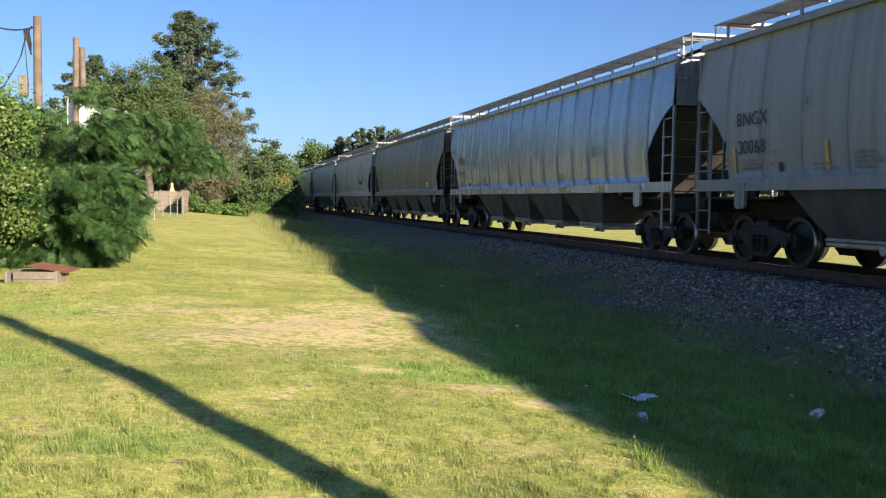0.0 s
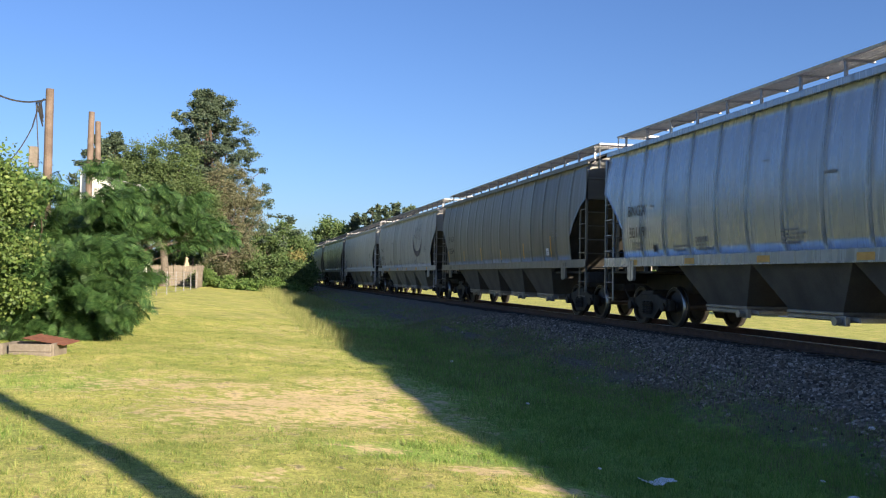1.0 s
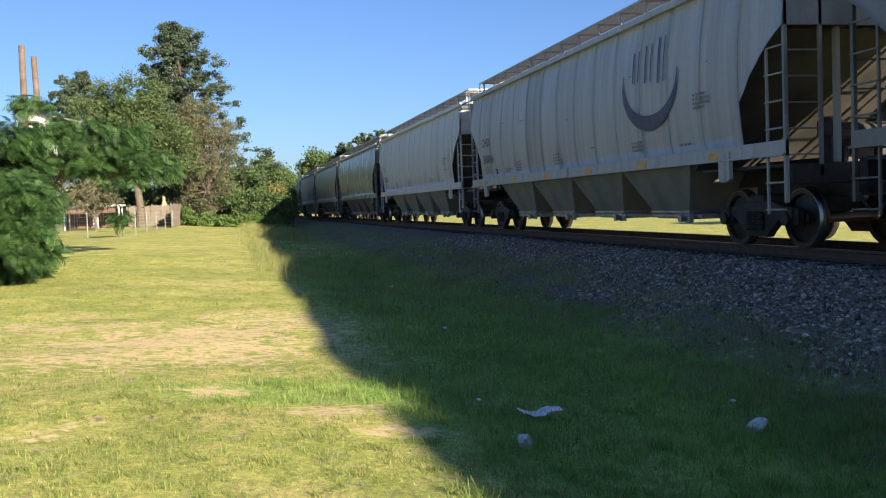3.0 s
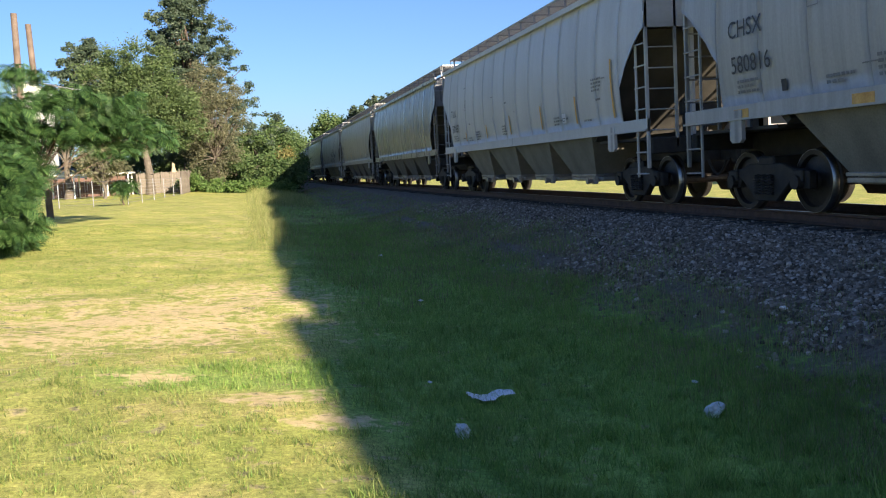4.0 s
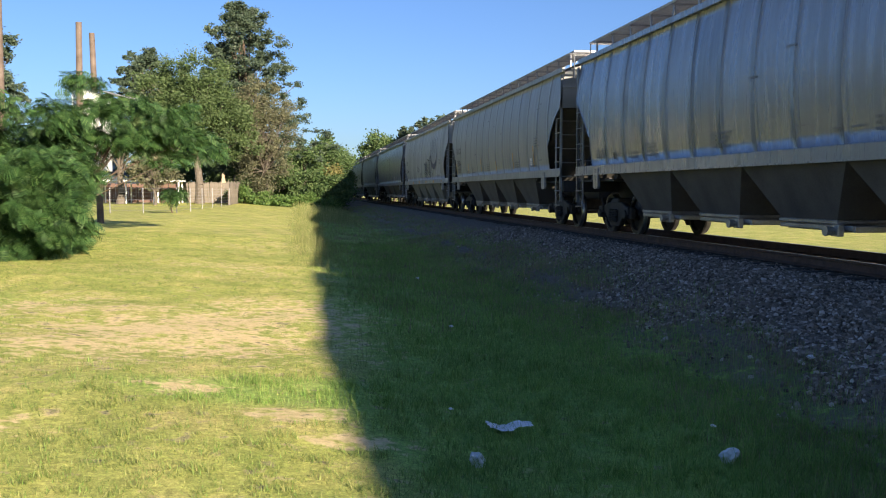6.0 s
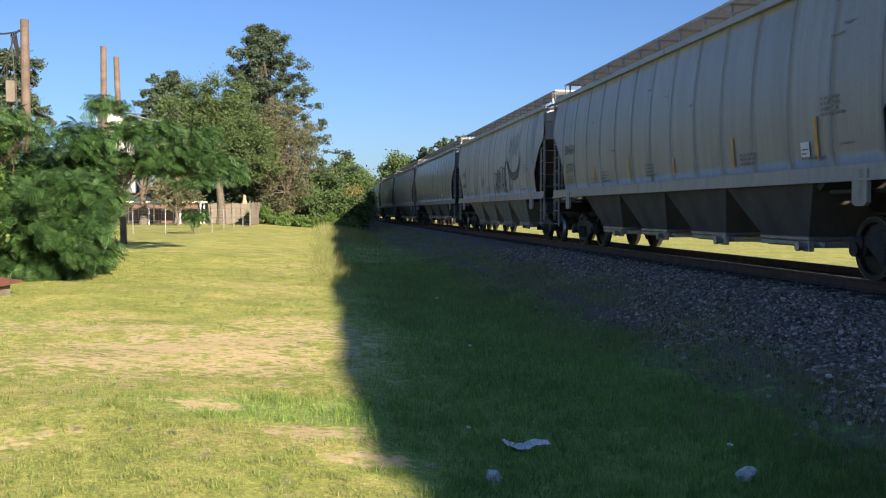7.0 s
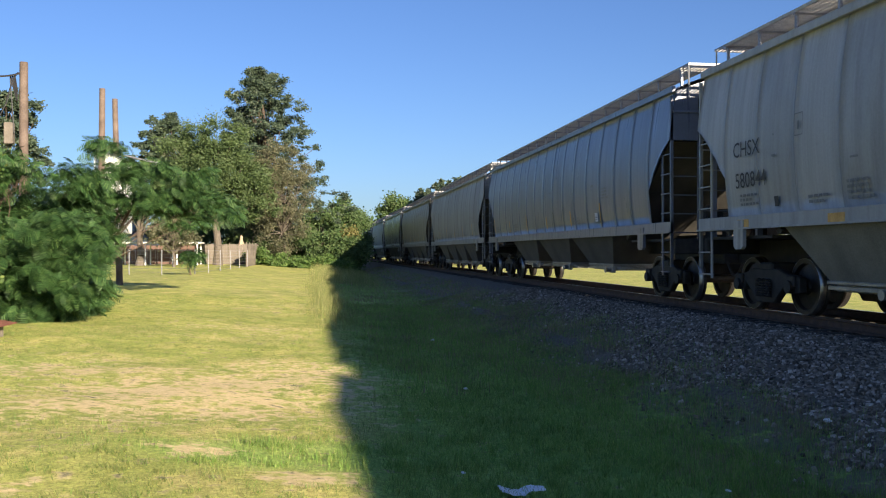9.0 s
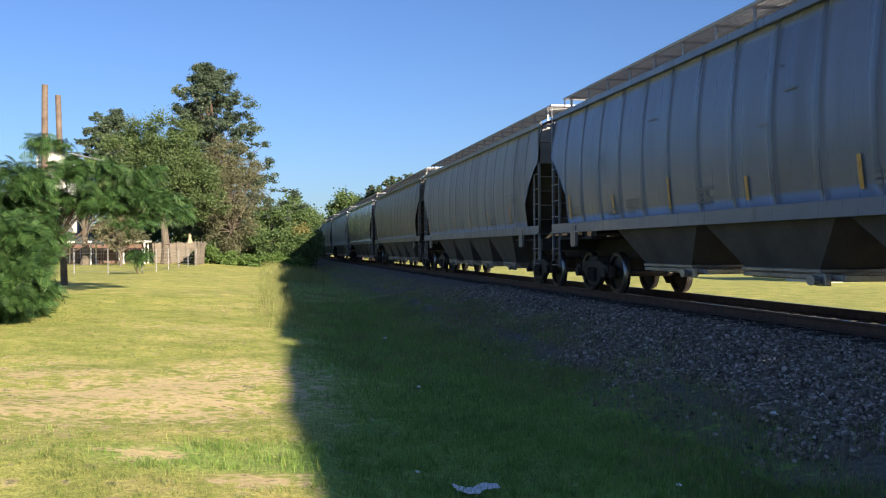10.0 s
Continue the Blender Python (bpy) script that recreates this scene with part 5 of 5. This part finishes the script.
def white_housing():
    """A boxy white-painted housing with a sloped cap, fixed between the two bare poles."""
    t = tagged(new("white_housing"), "white-painted metal housing fixed between two bare poles", "equipment box")
    t.location = (-7.35, 34.4, 2.4)
    bm = bmesh.new()
    prism(bm, [(-0.4, 0), (0.5, 0.12), (0.5, 2.75), (-0.4, 3.05)], 1, -0.95, 1.2)
    bmesh.ops.bevel(bm, geom=bm.edges[:], offset=0.02, segments=1, affect="EDGES")
    put("shell", bm_mesh("shell", bm), WHITE, t)
    put("cap", box_mesh("cap", -0.5, 0.58, -1.02, 1.28, 0, 0.05, bevel=0.01), GALV, t, "grey metal cap", pose(0, 0, 2.92, 0, 18, 0))
    for y in (-0.9, 1.15):
        put("bracket", box_mesh("bracket", -0.12, 0.12, y - 0.3, y + 0.3, 0.9, 1.0), GALV, t)


white_housing()
house("white two-storey house far behind the yard", -27.0, -18.4, 96.5, 104.0, 4.6, 6.4, WHITE, ROOF_DARK, ((6.2, 2.8, 0.9, 1.2), (2.0, 2.8, 0.9, 1.2)))
house("low house with a dark roof beyond the yard", -26.0, -12.8, 88.0, 96.0, 1.5, 3.3, WHITE, ROOF_DARK)
house("small white shed with a red roof across the tracks", 27.6, 30.2, 42.0, 45.0, 1.75, 2.5, WHITE, ROOF_RED, ((1.0, 0.8, 0.6, 0.7),))


def carport():
    """Low open shelter: a thin pale roof on slender posts."""
    c = tagged(new("carport"), "low open carport with a pale flat roof on thin posts", "carport")
    c.location = (-17.6, 75.0, float(lie(-14, 75)) - 0.05)
    put("roof", box_mesh("roof", 0, 8.6, 0, 2.6, 1.78, 1.92, bevel=0.02), WHITE, c, "pale metal roof")
    for x in (0.2, 2.3, 4.3, 6.4, 8.3):
        for y in (0.1, 2.4):
            put("post", box_mesh("post", x - 0.05, x + 0.05, y - 0.05, y + 0.05, 0, 1.78), WHITE, c)


carport()


# ---- litter on the lawn ----
def litter():
    p = tagged(new("paper_scrap"), "crumpled torn white sheet of paper lying on the grass", "litter")
    p.location = (1.49, 6.42, float(lie(1.49, 6.42)) + 0.05)
    r = random.Random(2)
    bm = bmesh.new()
    bmesh.ops.create_grid(bm, x_segments=12, y_segments=7, size=0.5)
    for v in bm.verts:
        x, y = v.co.x, v.co.y
        v.co.x = x * 0.36 + 0.006 * r.uniform(-1, 1)
        v.co.y = y * 0.2 * (1 - 0.9 * max(0, x) ** 1.2) + 0.05 * x + 0.006 * r.uniform(-1, 1)
        v.co.z = 0.012 * math.sin(9 * x) + 0.006 * r.uniform(-1, 1) + 0.05 * abs(x)
    put("sheet", bm_mesh("sheet", bm), PAPER, p)
    for x, y, s, lab in ((2.78, 5.44, 0.05, "crushed cloudy plastic jug in the grass"), (1.06, 5.48, 0.046, "crumpled pale plastic bag in the grass")):
        t = tagged(new("plastic_litter"), lab, "litter", "plastic litter")
        t.location = (x, y, float(lie(x, y)) + 0.045)
        bm = bmesh.new()
        bmesh.ops.create_icosphere(bm, subdivisions=3, radius=s)
        for v in bm.verts:
            v.co *= 1 + 0.5 * noise.noise(v.co * 25) + 0.25 * noise.noise(v.co * 60)
            v.co.x *= 1.35
        put("body", bm_mesh("body", bm), PLASTIC, t, m=pose(0, 0, 0, 15, 20, 40 * x))
        bm = bmesh.new()
        rod(bm, (s * 1.2, 0, 0), (s * 1.75, 0, 0.01), s * 0.4, s * 0.28, 10)
        put("neck", bm_mesh("neck", bm), PLASTIC, t, m=pose(0, 0, 0, 15, 20, 40 * x))
    for x, y, s in ((1.12, 6.91, 0.02), (2.98, 6.11, 0.022), (4.64, 7.58, 0.035), (1.9, 11.5, 0.03), (2.3, 18.0, 0.04)):
        t = tagged(new("litter_scrap"), "small pale scrap of litter in the grass", "litter", "scraps of litter")
        t.location = (x, y, max(float(lie(x, y)), float(ballast_top(x)) if x > 4.4 else -1) + 0.05)
        bm = bmesh.new()
        bmesh.ops.create_icosphere(bm, subdivisions=2, radius=s)
        for v in bm.verts:
            v.co *= 1 + 0.6 * noise.noise(v.co * 40)
            v.co.z *= 0.5
        put("scrap", bm_mesh("scrap", bm), PAPER, t)


litter()

# ---- grass ----
BLADE_V = np.array([(-0.5, 0, 0), (0.5, 0, 0), (0.0, 0.6, 1.0)])


def blades(name, label, x, y, height, width, mat, base=None, lean=(0.1, 0.8)):
    n = len(x)
    z = (np.maximum(lie(x, y), np.where(x > 4.6, ballast_top(x), -1)) if base is None else base) - 0.005
    a = rng.uniform(0, 2 * math.pi, n)
    lean = rng.uniform(*lean, n)
    k = BLADE_V[None] * np.stack([np.full(n, width) * rng.uniform(0.6, 1.3, n), height * lean, height], 1)[:, None, :]
    ca, sa = np.cos(a)[:, None], np.sin(a)[:, None]
    v = np.stack([k[:, :, 0] * ca - k[:, :, 1] * sa + x[:, None], k[:, :, 0] * sa + k[:, :, 1] * ca + y[:, None], k[:, :, 2] + z[:, None]], 2)
    tagged(put(name, mesh_np(name, v.reshape(-1, 3), np.arange(3 * n).reshape(n, 3)), mat), label, "grass", kind="stuff")


def tufts(n, x0, x1, y0, y1, power, spread=0.05, per=5):
    """Clustered blade roots, denser where y is small."""
    m = n // per
    y = y0 + (y1 - y0) * rng.random(m) ** power
    x = rng.uniform(x0, x1, m)
    x, y = np.repeat(x, per) + rng.normal(0, spread, m * per), np.repeat(y, per) + rng.normal(0, spread, m * per)
    return x, y


x, y = tufts(900000, -7, 4.6, 2.6, 30, 1.7, 0.035, 6)
wear = bare_at(x, y)
keep = (rng.random(len(x)) > 2.0 * wear) & (x < 3.3 + 1.1 * patchy(x, y, 0.6)) & (rng.random(len(x)) < 0.1 + 1.0 * patchy(x, y, 0.14) + 0.6 * smooth(0.4, 1.5, x))
x, y = x[keep], y[keep]
lush_lift = lush_lift_at(x, y)
hgt = rng.uniform(0.008, 0.030, len(x)) * (0.35 + 2.6 * patchy(x, y, 0.10) ** 2 + 0.5 * patchy(x, y, 0.35)) * (1 + 1.3 * lush_lift)
green = rng.random(len(x)) < 0.12 + 0.85 * lush_lift
blades("lawn_grass", "short mown yellow-green grass blades", x[~green], y[~green], hgt[~green], 0.006, BLADE, lean=(0.5, 2.2))
blades("lawn_grass", "thicker fresh green grass blades, brightened for the train's shade", x[green], y[green], hgt[green], 0.0065, LUSH_LIFT, lean=(0.4, 2.0))
x, y = tufts(130000, -7, 3.6, 2.6, 24, 1.8, 0.05)
keep = (rng.random(len(x)) < 0.2 + 1.2 * bare_at(x, y))
x, y = x[keep], y[keep]
blades("dry_grass", "short dry straw-coloured grass blades", x, y, rng.uniform(0.006, 0.02, len(x)), 0.0045, STRAW, lean=(0.8, 3.0))
# rough growth along the foot of the bank
x, y = tufts(60000, 2.6, 5.6, 4, 30, 1.5, 0.1, 9)
keep = rng.random(len(x)) < 0.75 * smooth(2.4, 3.2, x) * smooth(4.5, 3.5, x) * patchy(x, y, 0.7)
blades("bank_grass", "rough taller grass at the foot of the ballast", x[keep], y[keep], rng.uniform(0.04, 0.12, keep.sum()), 0.0035, LUSH_LIFT)
x, y = tufts(26000, -0.2, 0.9, 20, 58, 1.0, 0.2, 9)
keep = rng.random(len(x)) < 1.6 * (patchy(x * 0.4, y, 2.2) - 0.3)
x, y = x[keep], y[keep]
blades("tall_weeds", "tall pale weeds and seed heads along the shade's edge", x, y, rng.uniform(0.06, 0.34, len(x)), 0.005, WEED, lean=(0.05, 0.7))
x, y = tufts(4200, 0.0, 0.7, 22, 40, 1.0, 0.2, 9)
blades("tall_weeds", "pale dry tall grass along the shade's edge", x, y, rng.uniform(0.08, 0.4, len(x)), 0.007, WEED, lean=(0.05, 0.6))
x, y = tufts(9000, 0.0, 3.2, 46, 76, 1.0, 0.25, 12)
blades("tall_weeds", "tall green weeds beside the far track", x, y, rng.uniform(0.25, 0.7, len(x)), 0.012, WEED, lean=(0.02, 0.35))
x = np.concatenate([rng.normal(px, 0.1, 14) for px in (0.62, 0.75, 0.95, 1.3, 0.5)])
y = np.concatenate([rng.normal(py, 0.1, 14) for py in (9.2, 10.4, 8.3, 13.5, 15.0)])
blades("tall_weeds", "thin tall weed stems on the lawn", x, y, rng.uniform(0.08, 0.32, len(x)), 0.004, WEED, lean=(0.02, 0.4))
for lab, mat, kx in (("brown dead grass between lawn and ballast", DEAD, 0.0), ("dull green rough grass between lawn and ballast", LUSH_LIFT, 17.0)):
    x, y = tufts(120000, 2.6, 6.4, 4, 32, 1.4, 0.09, 9)
    edge = np.clip(4.5 + 0.09 * (y - 6), 4.3, 5.6) + 1.2 * (patchy(x, y, 0.8) - 0.45)
    keep = rng.random(len(x)) < smooth(2.5, 3.6, x) * smooth(edge + 0.5, edge - 0.5, x) * (0.15 + 1.2 * patchy(x + kx, y, 0.6))
    blades("dead_grass", lab, x[keep], y[keep], rng.uniform(0.03, 0.13, keep.sum()), 0.004, mat)
for lab, mat, kx in (("brown rough grass on the far bank", DEAD, 0.0), ("olive rough grass on the far bank", LUSH_LIFT, 31.0)):
    x, y = tufts(70000, 1.0, 6.2, 11, 84, 1.4, 0.15, 9)
    keep = rng.random(len(x)) < (0.1 + patchy(x + kx, y, 1.3)) * smooth(10, 24, y + 5 * patchy(x, y, 1.0)) * smooth(6.4, 4.2, x - 0.03 * np.clip(y - 15, 0, 30))
    blades("dead_grass", lab, x[keep], y[keep], rng.uniform(0.04, 0.15, keep.sum()), 0.010, mat)
x, y = tufts(520, 4.5, 6.2, 5.5, 16, 1.2, 0.10, 26)
blades("ballast_weeds", "dark weeds growing through the ballast", x, y, rng.uniform(0.05, 0.16, len(x)), 0.005, BLADE)


def motions():
    """The train rolls towards the camera's end of the track; its wheels turn."""
    for k, car in WAGONS.items():
        mid = (coupling(k) + coupling(k - 1)) / 2
        walk(car, [(t, pose(TRACK_X, mid - SPEED * t, RAIL_Z)) for t in (0.0, 2.5, 5.0, 7.5, 10.0)])
    steps = [(i / 30, i / 30 * SPEED / 0.462) for i in range(301)]
    first = {}
    for ws in WHEELSETS:
        side = round(ws.location.y, 3)
        if side not in first:
            walk(ws, [(t, Matrix.Translation((0, side, 0.462)) @ Matrix.Rotation(a, 4, "X")) for t, a in steps])
            first[side] = ws
        else:
            ws.rotation_mode = "QUATERNION"
            ws.animation_data_create()
            ws.animation_data.action = first[side].animation_data.action
            ws.animation_data.action_slot = first[side].animation_data.action_slot


motions()
